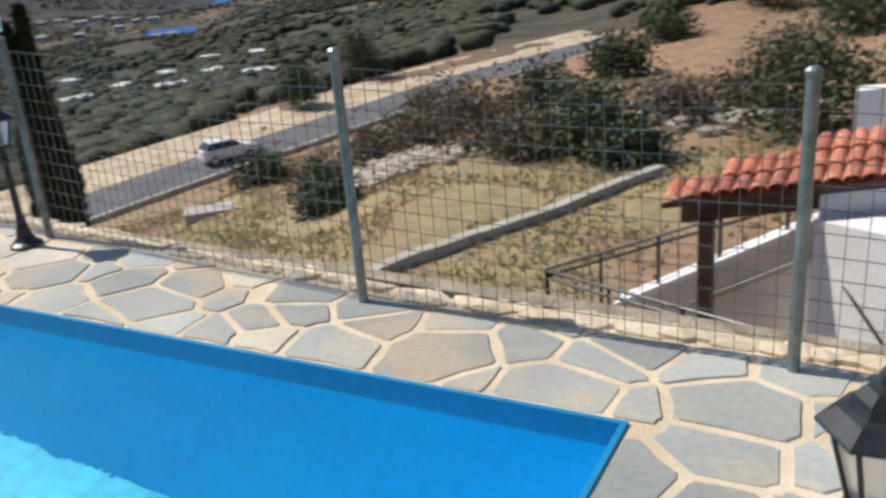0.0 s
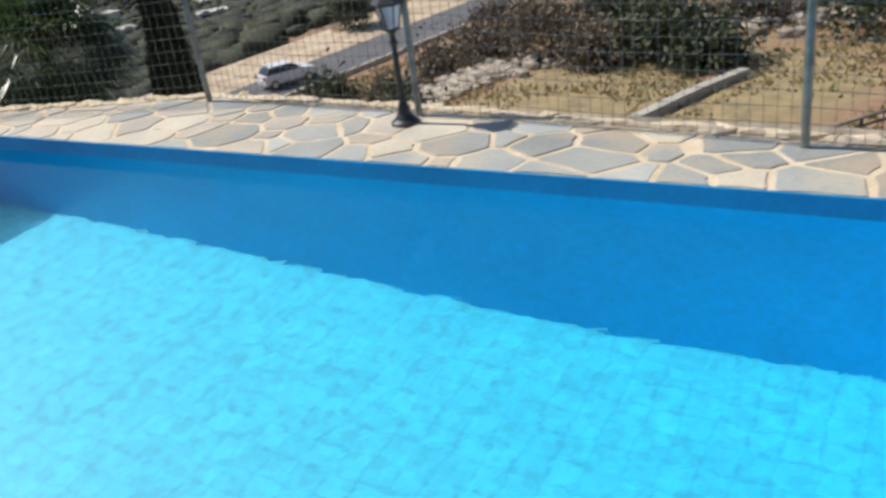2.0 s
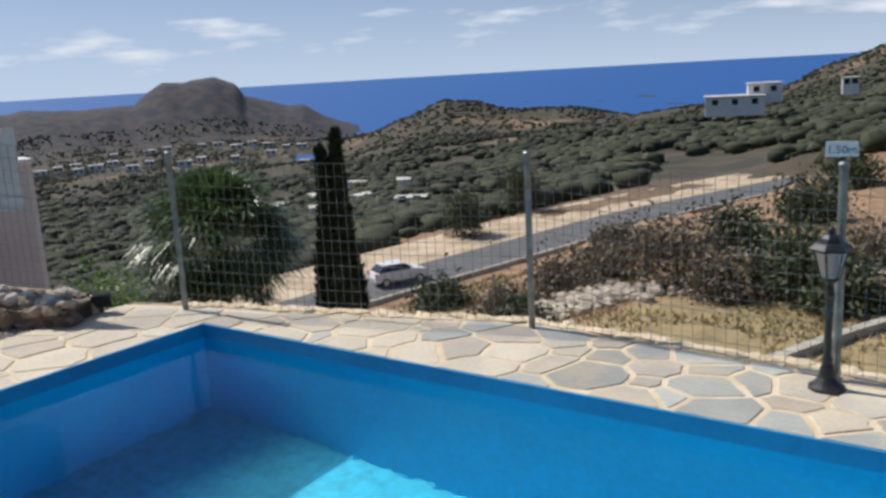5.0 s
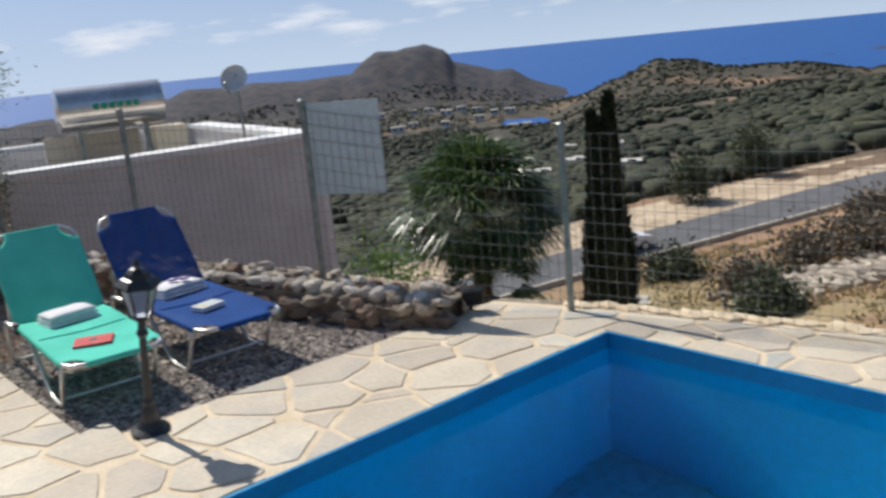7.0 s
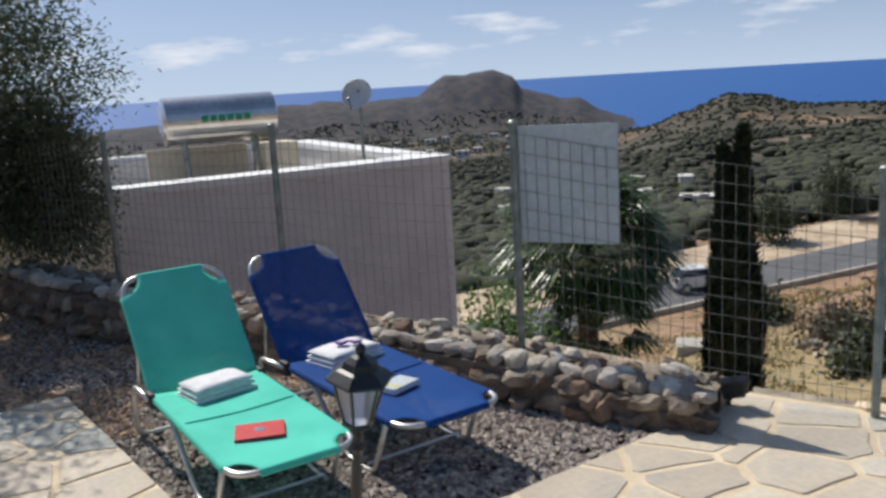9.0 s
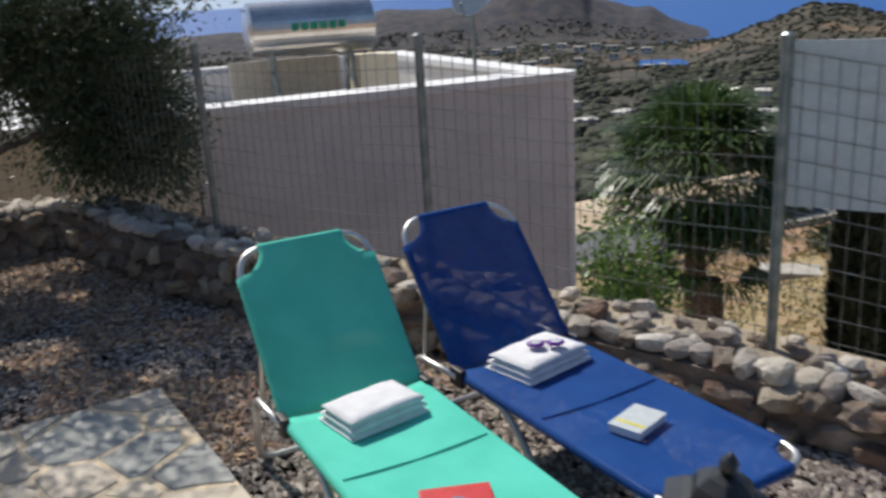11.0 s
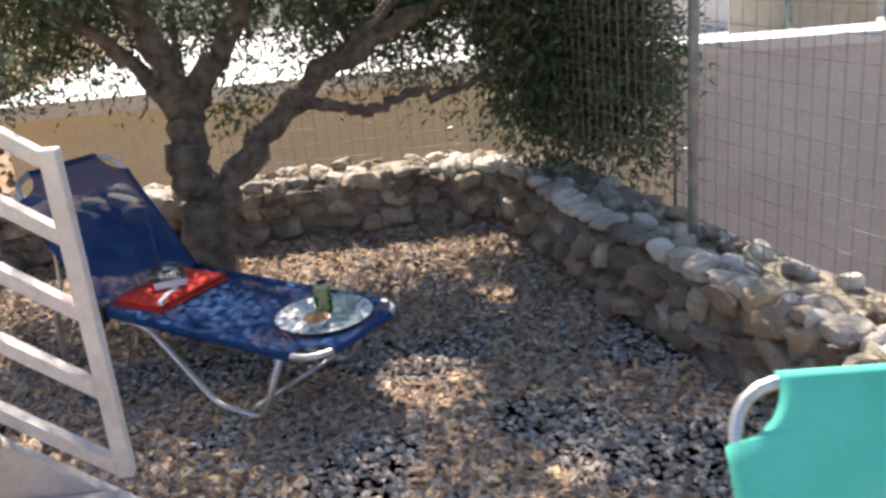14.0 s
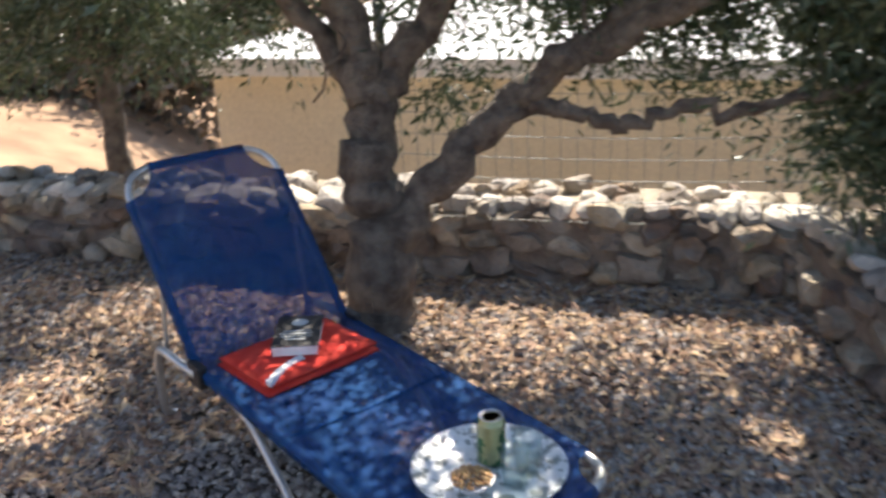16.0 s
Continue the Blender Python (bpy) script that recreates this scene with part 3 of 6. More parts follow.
pool = thing("swimming_pool", "rectangular blue in-ground swimming pool filled with clear water", "pool", kind="structure")
part("pool_floor", boxed(PX0 - 0.1, PX1 + 0.1, PY0 - 0.1, PY1 + 0.1, FLOOR_Z - 0.1, FLOOR_Z), M_LINER, pool, "light blue liner with small mosaic squares")
for x0, x1, y0, y1 in ((PX0 - 0.001, PX1 + 0.001, PY1, PY1 - 0.02), (PX0, PX0 + 0.02, PY0, PY1 - 0.02), (PX1 - 0.02, PX1, PY0, PY1 - 0.02), (PX0, PX1, PY0, PY0 - 0.02)):
    part("pool_wall", boxed(min(x0, x1), max(x0, x1), min(y0, y1), max(y0, y1), FLOOR_Z - 0.05, WATER_Z), M_LINERWALL, pool, "deep blue liner wall")
    # strip above the waterline, with its lesser light put into the colour
    part("liner_shade_band", boxed(min(x0, x1), max(x0, x1), min(y0, y1), max(y0, y1), WATER_Z, 0.004), M_LINERSHADE, pool, "blue liner wall above the water, its weaker light put into the colour")
bm = bmesh.new()
bm.faces.new([bm.verts.new(c) for c in ((PX0 + 0.01, PY0 + 0.01, WATER_Z), (PX1 - 0.01, PY0 + 0.01, WATER_Z), (PX1 - 0.01, PY1 - 0.01, WATER_Z), (PX0 + 0.01, PY1 - 0.01, WATER_Z))])
w = part("water_surface", bm, M_WATER, pool, "clear calm pool water")
w.visible_shadow = False

# earth core and retaining wall below the terrace
slab("wall_terrace", M_KERB, [(-1.0, 0.1), (-0.45, 0.3), (2.06, 1.0), (3.85, 0.88), (9.6, 0.6), (9.6, 0.7), (3.85, 0.98), (2.06, 1.1), (-0.5, 0.4), (-1.05, 0.2)], -5.0, -0.02, "rendered retaining wall below the terrace edge", "wall")

# crumbled mortar lip along the outer edge of the paving
lip_rng, V, F = random.Random(41), [], []
for k in range(150):
    x = -0.5 + 10.0 * k / 150 + lip_rng.uniform(-0.03, 0.03)
    vs, fs = lump(lip_rng, (lip_rng.uniform(0.10, 0.26), lip_rng.uniform(0.07, 0.13), lip_rng.uniform(0.05, 0.10)), 1, 0.3)
    c = Vector((x, fence_y(x) + 0.13 + lip_rng.uniform(-0.03, 0.03), -0.015))
    o = len(V)
    V += [v + c for v in vs]
    F += [tuple(i + o for i in f) for f in fs]
tagged(raw("kerb_rubble", V, F, M_GROUT), "crumbled pale mortar and small stones along the terrace edge", "kerb", kind="stuff")

# gravel yard
def gravel_z(x):
    """The bed rises a little towards the olive tree."""
    u = min(1.0, max(0.0, (-4.7 - x) / 1.3))
    return -0.035 + 0.105 * u * u * (3 - 2 * u)


bm = bmesh.new()
rows = []
for k in range(27):
    x = -6.15 + 5.15 * k / 26
    top = float(np.interp(x, [-6.15, -4.8, -3.45, -1.9, -1.0], [-2.4, -1.95, -1.35, -0.76, -0.42]))
    low = -7.0 if x < -3.6 else -2.52
    rows.append([bm.verts.new((x, low + (top - low) * q / 12, gravel_z(x))) for q in range(13)])
for a, b in zip(rows, rows[1:]):
    for q in range(12):
        bm.faces.new((a[q], b[q], b[q + 1], a[q + 1]))
bmesh.ops.solidify(bm, geom=bm.faces[:], thickness=0.4)
tagged(part("ground_gravel", bm, M_GRAVELBED), "brown gravel bed strewn with dry leaves", "gravel", kind="structure")


# ---- fence ----
def fence():
    f = thing("fence", "galvanised welded-wire fence along the terrace edge", "fence")
    for (x, y), zs in zip(FENCE, POST_Z):
        if zs:
            bm = bmesh.new()
            tube(bm, [(x, y, zs[0] - 0.08), (x + 0.005, y, zs[1])], 0.021, 10)
            lathe(bm, [(0.026, 0), (0.026, 0.012), (0.015, 0.022)], 10, (x + 0.005, y, zs[1]))
            part("post", bm, M_METAL, f, smooth=False)
    zlo = [0.36, 0.36, 0.30, 0.25, 0.17, 0.03, 0.03, 0.03, 0.03, 0.03, 0.03]
    zhi = [1.35, 1.35, 1.33, 1.35, 1.32, 1.08, 1.03, 1.0, 0.96, 0.92, 0.9]
    for i in range(len(FENCE) - 1):
        (x0, y0), (x1, y1) = FENCE[i], FENCE[i + 1]
        length = math.hypot(x1 - x0, y1 - y0)
        bm = bmesh.new()
        n = max(2, round(length / 0.062))
        for k in range(1, n):
            u = k / n
            x, y = x0 + (x1 - x0) * u, y0 + (y1 - y0) * u
            sag = 0.02 * math.sin(math.pi * u)
            tube(bm, [(x, y, zlo[i] + (zlo[i + 1] - zlo[i]) * u), (x, y, zhi[i] + (zhi[i + 1] - zhi[i]) * u - sag)], 0.0017, 4)
        for r in range(13):
            w = r / 12
            pts = []
            for k in range(5):
                u = k / 4
                lo, hi = zlo[i] + (zlo[i + 1] - zlo[i]) * u, zhi[i] + (zhi[i + 1] - zhi[i]) * u
                pts.append((x0 + (x1 - x0) * u, y0 + (y1 - y0) * u + 0.003, lo + (hi - lo) * w - 0.02 * math.sin(math.pi * u)))
            tube(bm, pts, 0.0019, 4)
        part("wire_mesh", bm, M_WIRE, f)
    return f


fence()


# ---- garden lamps ----
def garden_lamp(x, y, h=0.8, rz=0, lean=0.0):
    k = h / 0.8
    t = thing("garden_lamp", "black cast-metal garden lantern on a short fluted post", "lamp", "garden lanterns by the pool", (x, y, 0), rz)
    t.matrix_world = pose(x, y, 0, 0, lean, rz)
    bm = lathe(bmesh.new(), [(0.085 * k, 0), (0.085 * k, 0.015 * k), (0.06 * k, 0.03 * k), (0.04 * k, 0.06 * k), (0.034 * k, 0.10 * k), (0.024 * k, 0.13 * k)], 18)
    part("base", bm, M_BLACK, t, smooth=False)
    bm = lathe(bmesh.new(), [(0.021 * k, 0.12 * k), (0.026 * k, 0.15 * k), (0.019 * k, 0.17 * k), (0.016 * k, 0.45 * k), (0.026 * k, 0.47 * k), (0.018 * k, 0.49 * k), (0.016 * k, 0.52 * k), (0.034 * k, 0.54 * k), (0.04 * k, 0.55 * k)], 14)
    part("post", bm, M_BLACK, t)
    bm = bmesh.new()
    for i in range(6):
        a = math.pi * i / 3
        tube(bm, [(0.042 * k * math.cos(a), 0.042 * k * math.sin(a), 0.55 * k), (0.076 * k * math.cos(a), 0.076 * k * math.sin(a), 0.685 * k)], 0.0045 * k, 6)
    lathe(bm, [(0.05 * k, 0.545 * k), (0.05 * k, 0.556 * k)], 6)
    lathe(bm, [(0.085 * k, 0.682 * k), (0.1 * k, 0.69 * k), (0.1 * k, 0.697 * k), (0.07 * k, 0.72 * k), (0.055 * k, 0.725 * k), (0.048 * k, 0.745 * k), (0.03 * k, 0.76 * k), (0.012 * k, 0.765 * k)], 6)
    part("lantern_frame", bm, M_BLACK, t)
    bm = lathe(bmesh.new(), [(0.04 * k, 0.557 * k), (0.072 * k, 0.681 * k)], 6)
    g = part("lantern_glass", bm, M_LAMPGLASS, t, "frosted lantern panes")
    bm = lathe(bmesh.new(), [(0.008 * k, 0.764 * k), (0.014 * k, 0.772 * k), (0.016 * k, 0.782 * k), (0.012 * k, 0.792 * k), (0.006 * k, 0.797 * k), (0.003 * k, 0.804 * k)], 12)
    part("finial", bm, M_BLACK, t, smooth=True)
    return t


garden_lamp(-0.89, -2.28, 0.86, 10, 9)
garden_lamp(3.84, 0.61, 0.79, 25)
garden_lamp(7.95, -0.93, 0.79, 5)


# ---- sun loungers ----
def lounger(at, rz, cloth, label, seat=1.12, back=0.75, tilt=35.0, half=0.25):
    t = thing("sun_lounger", label, "sun lounger", "sun loungers on the gravel", at, rz)
    h, r = 0.30, 0.0125
    loop = [(seat, -half, h), (0, -half, h), (0, half, h), (seat, half, h)]
    part("seat_frame", tube(bmesh.new(), rounded(loop, 0.12, 6), r, 10), M_ALU, t, smooth=True)
    ca, sa = math.cos(radians(tilt)), math.sin(radians(tilt))
    hi = lambda d, y, o=0.0: (seat + 0.02 + d * ca - o * sa, y, h + d * sa + o * ca)
    loop = [hi(0, -half), hi(back, -half), hi(back, half), hi(0, half)]
    part("back_frame", tube(bmesh.new(), rounded(loop, 0.12, 6), r, 10), M_ALU, t, smooth=True)

    def sling(length, where, end):
        """The cloth: it wraps the side tubes and the end bar, and is cut in a quarter circle at the two outer corners."""
        bm = bmesh.new()
        w0, cut = half + 0.0155, 0.105
        rows = []
        ds = [(-0.0155, -0.012), (-0.017, 0.0), (-0.008, 0.0145)] + [(cut * k / 10, 0.0155) for k in range(11)] + [(cut + (length - cut) * k / 16, 0.0155) for k in range(1, 17)]
        for d, lift in ds:
            near = max(d, 0.0)
            w = w0 - math.sqrt(max(0.0, cut * cut - near * near)) if near < cut else w0
            sag = 0.011 * min(1.0, near / 0.2)
            row = []
            for k in range(15):
                y = w * (-1 + 2 * k / 14)
                o = lift - sag * (1 - (k / 7 - 1) ** 2)
                if near >= cut and k in (0, 14):
                    o = -0.002
                elif near >= cut and k in (1, 13):
                    y, o = math.copysign(w - 0.004, y), 0.0115
                elif near >= cut and k in (2, 12):
                    y, o = math.copysign(w - 0.015, y), 0.0155
                row.append(bm.verts.new(where(length - d if end else d, y, o)))
            if near >= cut:
                row.insert(0, bm.verts.new(where(length - d if end else d, -w + 0.002, -0.014)))
                row.append(bm.verts.new(where(length - d if end else d, w - 0.002, -0.014)))
            else:
                row.insert(0, row[0])
                row.append(row[-1])
            rows.append(row)
        for a, b in zip(rows, rows[1:]):
            for j in range(16):
                corners = []
                for v in (a[j], a[j + 1], b[j + 1], b[j]):
                    if v not in corners:
                        corners.append(v)
                if len(corners) > 2:
                    bm.faces.new(corners)
        return bm

    part("seat", sling(seat + 0.002, lambda d, y, o: (d, y, h + o), 0), cloth, t, "taut woven sling seat", smooth=True).modifiers.new("hem", "SOLIDIFY").thickness = 0.002
    part("backrest", sling(back, lambda d, y, o: hi(d, y, o), 1), cloth, t, "raised woven sling backrest", smooth=True).modifiers.new("hem", "SOLIDIFY").thickness = 0.002
    for s in (-1, 1):
        y = s * (half - 0.005)
        runner = [(seat - 0.06, y, h - 0.012), (seat - 0.27, y, h - 0.03), (0.53, y, 0.014), (0.29, y, 0.014), (0.16, y, h - 0.012)]
        part("leg", tube(bmesh.new(), rounded(runner, 0.06, 4), 0.0125, 8), M_ALU, t, smooth=True)
    part("crossbar", tube(bmesh.new(), [(0.35, -half + 0.008, 0.04), (0.35, half - 0.008, 0.04)], 0.009, 8), M_ALU, t)
    brace = [(seat + 0.0, -half - 0.02, h - 0.0), (seat + 0.3, -half - 0.02, h - 0.02), (seat + 0.33, -half - 0.02, 0.014), (seat + 0.33, half + 0.02, 0.014), (seat + 0.3, half + 0.02, h - 0.02), (seat, half + 0.02, h)]
    part("leg", tube(bmesh.new(), rounded(brace, 0.06, 4), 0.0135, 8), M_ALU, t, smooth=True)
    for s in (-1, 1):
        part("strut", tube(bmesh.new(), [hi(0.36, s * (half - 0.02), -0.012), (seat + 0.27, s * (half + 0.0), h - 0.03)], 0.008, 8), M_ALU, t)
        bm = boxed(seat - 0.035, seat + 0.045, s * (half + 0.012) - 0.014, s * (half + 0.012) + 0.014, h - 0.04, h + 0.03)
        part("hinge", bm, M_PLASTIC, t, "black plastic hinge", bevel=0.008)
    part("seam", tube(bmesh.new(), [(0.62, -half + 0.01, h + 0.0165), (0.62, 0, h + 0.006), (0.62, half - 0.01, h + 0.0165)], 0.004, 6), cloth, t)
    return t


GZ = -0.035
lounger((-1.33, -2.22, GZ), 176, M_GREEN, "sea-green sling sun lounger with aluminium frame, backrest raised", seat=1.08, back=0.63, tilt=50)
lounger((-1.27, -1.53, GZ), 178, M_BLUE, "royal-blue sling sun lounger with aluminium frame, backrest raised", seat=1.09, back=0.63, tilt=50)
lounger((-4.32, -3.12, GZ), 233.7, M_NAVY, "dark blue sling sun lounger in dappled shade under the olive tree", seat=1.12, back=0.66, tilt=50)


# ---- stone walls ----
def stone_wall(name, line, tops, thick, label, rng, cobbles):
    """A rubble wall: mortar core with stones set proud of its faces and a row of cobbles along its top."""
    w = thing(name, label, "stone wall", kind="structure")
    cum = [0.0]
    for a, b in zip(line, line[1:]):
        cum.append(cum[-1] + math.hypot(b[0] - a[0], b[1] - a[1]))
    core = bmesh.new()
    for i, (a, b) in enumerate(zip(line, line[1:])):
        d = Vector((b[0] - a[0], b[1] - a[1])).normalized()
        nrm = Vector((-d.y, d.x))
        pts = [(a[0], a[1]), (b[0], b[1]), (b[0] + nrm.x * thick, b[1] + nrm.y * thick), (a[0] + nrm.x * thick, a[1] + nrm.y * thick)]
        prism(core, pts, -0.3, [tops[i] - 0.05, tops[i + 1] - 0.05, tops[i + 1] - 0.05, tops[i] - 0.05])
    part("core", core, M_MORTAR, w, "earthy mortar core")
    fill = bmesh.new()
    for i, (a, b) in enumerate(zip(line, line[1:])):
        d = Vector((b[0] - a[0], b[1] - a[1])).normalized()
        nrm = Vector((-d.y, d.x))
        pts = [(p[0] + nrm.x * o, p[1] + nrm.y * o) for p, o in ((a, 0.14), (b, 0.14), (b, thick + 0.12), (a, thick + 0.12))]
        prism(fill, pts, -0.2, [tops[i] - 0.035, tops[i + 1] - 0.035, tops[i + 1] - 0.035, tops[i] - 0.035])
    part("sandy_fill", fill, M_KERB, w, "sandy fill behind the stones")
    shapes, cobble_shapes = [], []
    for k in range(26):
        vs, fs = lump(rng, (1, 1, 1), 2, 0.40 if k < 16 else 0.2)
        me = bpy.data.meshes.new("stone")
        me.from_pydata([tuple(v) for v in vs], [], fs)
        me.materials.append(M_ROCK if k < 16 else M_COBBLE)
        (shapes if k < 16 else cobble_shapes).append(me)

    def spot(s):
        s = min(max(s, 0), cum[-1] - 1e-4)
        i = max(k for k in range(len(cum) - 1) if cum[k] <= s)
        u = (s - cum[i]) / (cum[i + 1] - cum[i])
        a, b = line[i], line[i + 1]
        return a[0] + (b[0] - a[0]) * u, a[1] + (b[1] - a[1]) * u, tops[i] + (tops[i + 1] - tops[i]) * u, math.atan2(b[1] - a[1], b[0] - a[0])

    def put(s, off, z, sx, sy, sz, tilt=16, kinds=None):
        x, y, _, a = spot(s)
        ob = new("stone", rng.choice(kinds or shapes))
        ob.parent = w
        ob.matrix_basis = Matrix.LocRotScale((x - math.sin(a) * off, y + math.cos(a) * off, z), Euler([radians(rng.uniform(-tilt, tilt)), radians(rng.uniform(-tilt, tilt)), a + radians(rng.uniform(-22, 22))]), (sx, sy, sz))

    z = 0.0
    while z < max(tops) - 0.06:
        hgt = rng.uniform(0.075, 0.12)
        s = rng.uniform(0, 0.1)
        while s < cum[-1]:
            wd = rng.uniform(0.08, 0.21)
            top = spot(s)[2]
            if z + hgt * 0.6 < top:
                put(s + wd / 2, 0.05 + rng.uniform(-0.03, 0.02), GZ + z + hgt / 2 + rng.uniform(-0.03, 0.03), wd * rng.uniform(0.95, 1.2), 0.2, hgt * rng.uniform(0.85, 1.35))
            s += wd
        z += hgt
    s = 0.05
    while s < cum[-1]:
        wd = rng.uniform(0.07, 0.19) * cobbles
        put(s + wd / 2, 0.06, spot(s)[2] - 0.02, wd * 1.05, rng.uniform(0.09, 0.17), rng.uniform(0.05, 0.10), 20, cobble_shapes if rng.random() < 0.75 else shapes)
        if thick > 0.3:
            put(s + wd / 2, thick - 0.06, spot(s)[2] - 0.03, wd * 1.05, rng.uniform(0.12, 0.18), rng.uniform(0.06, 0.09), 14, cobble_shapes)
        s += wd
    for k in range(int(cum[-1] * (26 if thick < 0.35 else 12))):
        s = rng.uniform(0.05, cum[-1] - 0.05)
        r = rng.uniform(0.05, 0.13)
        put(s, rng.uniform(0.12, thick + 0.08), spot(s)[2] - 0.028 + r * 0.12, r, r * rng.uniform(0.6, 0.9), r * 0.6, 30, shapes if rng.random() < 0.5 else cobble_shapes)
    return w


stone_wall("wall_fence_side", [(-0.85, -0.50), (-1.9, -0.86), (-3.45, -1.45), (-4.8, -2.05), (-6.25, -2.50)][::-1], [0.16, 0.22, 0.27, 0.32, 0.38][::-1], 0.3, "low rubble stone wall below the wire fence", random.Random(4), 0.78)
stone_wall("wall_olive_side", [(-6.0, -6.9), (-6.03, -5.2), (-6.08, -3.9), (-6.08, -2.42)], [0.38, 0.38, 0.38, 0.39], 0.3, "low rubble stone wall topped with rounded cobbles behind the olive tree", random.Random(9), 1.0)

# ---- neighbouring flat-roofed building ----
def flat_building():
    b = thing("flat_building", "flat-roofed neighbouring building with grey and cream rendered walls", "building")
    part("wall", prism(bmesh.new(), [(-7.15, 2.92), (-7.5, 2.96), (-8.05, -1.0), (-7.72, -1.0), (-7.04, 2.76)], -5.5, 0.61), M_WALLGREY, b, "mauve-grey rendered wall")
    part("wall", prism(bmesh.new(), [(-12.2, 3.7), (-12.2, 3.4), (-7.5, 2.62), (-7.5, 2.9)], -5.5, 0.61), M_WALLGREY, b, "mauve-grey rendered wall")
    part("wall", prism(bmesh.new(), [(-12.3, 3.6), (-12.9, -6.0), (-12.6, -6.0), (-12.2, 3.4)], -5.5, 0.61), M_WALLGREY, b, "mauve-grey rendered wall")
    part("wall", prism(bmesh.new(), [(-7.86, -5.8), (-7.73, -1.02), (-8.1, -1.02), (-12.55, -1.02), (-12.55, -6.1)], -5.5, 0.60), M_WALLCREAM, b, "cream rendered wall")
    cap = bmesh.new()
    prism(cap, [(-7.12, 2.94), (-7.52, 2.98), (-8.07, -0.98), (-7.70, -0.98), (-7.01, 2.76)], 0.61, 0.69)
    prism(cap, [(-12.2, 3.75), (-12.2, 3.37), (-7.52, 2.58), (-7.53, 2.93)], 0.612, 0.686)
    prism(cap, [(-12.25, 3.7), (-12.92, -1.0), (-12.5, -1.0), (-12.22, 3.4)], 0.614, 0.682)
    part("parapet_cap", cap, M_WHITE, b, "white-painted parapet top")
    part("roof", prism(bmesh.new(), [(-12.1, 3.3), (-12.5, -1.0), (-8.05, -1.0), (-7.52, 2.6)], 0.1, 0.22), M_ROOFFLAT, b, "pale screed roof surface")
    part("roof", prism(bmesh.new(), [(-7.81, -5.87), (-7.69, -1.03), (-12.65, -1.03), (-12.65, -6.17)], 0.60, 0.71), M_WHITE, b, "white-painted flat roof slab")
    part("pipe", tube(bmesh.new(), [(-7.24, 2.2, -4), (-7.24, 2.2, -0.25)], 0.05, 8), M_WALLGREY, b, "rendered downpipe")


flat_building()

# solar water heater on the roof
heater = thing("solar_water_heater", "steel solar water tank on a stand with a pale collector", "water heater", at=(-9.4, 0.97, 0.40), rz=78)
bm = bmesh.new()
tube(bm, [(-0.72, 0, 0.86), (-0.69, 0, 0.86), (0.69, 0, 0.86), (0.72, 0, 0.86)], [0.22, 0.30, 0.30, 0.22], 40)
part("tank", bm, M_STEEL, heater, "cylindrical polished steel tank", smooth=False)
bm = bmesh.new()
for i in range(6):
    x = -0.26 + i * 0.105
    box(bm, x, x + 0.075, -0.316, -0.27, 0.84, 0.92)
part("lettering", bm, M_LOGO, heater, "green block lettering")
for x in (-0.45, 0.45):
    for pts in ([(x, -0.2, -0.14), (x, -0.05, 0.62)], [(x, 0.3, -0.14), (x, 0.05, 0.62)], [(x, -0.2, 0.1), (x, 0.3, 0.5)]):
        part("strut", tube(bmesh.new(), pts, 0.02, 6), M_METAL, heater, "angle-iron strut")
bm = bmesh.new()
prism(bm, [(-0.9, 0.35), (0.4, 0.35), (0.4, 0.42), (-0.9, 0.42)], -0.14, 0.5)
part("collector", bm, M_CONCRETE, heater, "pale backing of the collector")
part("plinth", boxed(0.5, 0.95, -0.2, 0.3, -0.14, 0.5), M_WALLCREAM, heater, "rendered block beside the tank")

dish = thing("satellite_dish", "small pale satellite dish on a thin pole at the parapet", "satellite dish", at=(-7.78, 2.1, 0.66))
part("pole", tube(bmesh.new(), [(0, 0, -0.46), (0, 0, 0.86)], 0.02, 8), M_METAL, dish)
bm = lathe(bmesh.new(), [(0.02, 0), (0.11, 0.012), (0.185, 0.045), (0.19, 0.05), (0.18, 0.055), (0.11, 0.022), (0.001, 0.01)], 28)
bmesh.ops.rotate(bm, verts=bm.verts, cent=(0, 0, 0), matrix=Matrix.Rotation(radians(68), 3, "X") )
bmesh.ops.rotate(bm, verts=bm.verts, cent=(0, 0, 0), matrix=Matrix.Rotation(radians(40), 3, "Z"))
bmesh.ops.translate(bm, verts=bm.verts, vec=(0, -0.02, 0.8))
part("dish", bm, M_PANEL, dish, "perforated pale dish")
part("arm", tube(bmesh.new(), [(0, 0, 0.6), (0.15, -0.2, 0.62), (0.2, -0.28, 0.78)], 0.012, 6), M_METAL, dish)

# pale board wired to the fence
board = thing("fence_board", "pale grey board wired behind the fence", "board")
d = Vector((-0.42 + 1.945, 0.19 + 0.575)).normalized()
n2 = Vector((-d.y, d.x))
a = Vector((-1.925, -0.566)) + n2 * 0.012
b2 = a + d * 0.52
bm = prism(bmesh.new(), [(a.x, a.y), (b2.x, b2.y), (b2.x + n2.x * 0.012, b2.y + n2.y * 0.012), (a.x + n2.x * 0.012, a.y + n2.y * 0.012)], 0.755, 1.355)
part("panel", bm, M_PANEL, board)
part("wire_tie", tube(bmesh.new(), [(a.x - 0.1, a.y - 0.05, 1.2), (a.x + 0.02, a.y - 0.01, 1.2)], 0.003, 5), M_WIRE, board)

ledge = thing("concrete_ledge", "pale concrete ledge beside the grey building", "ledge")
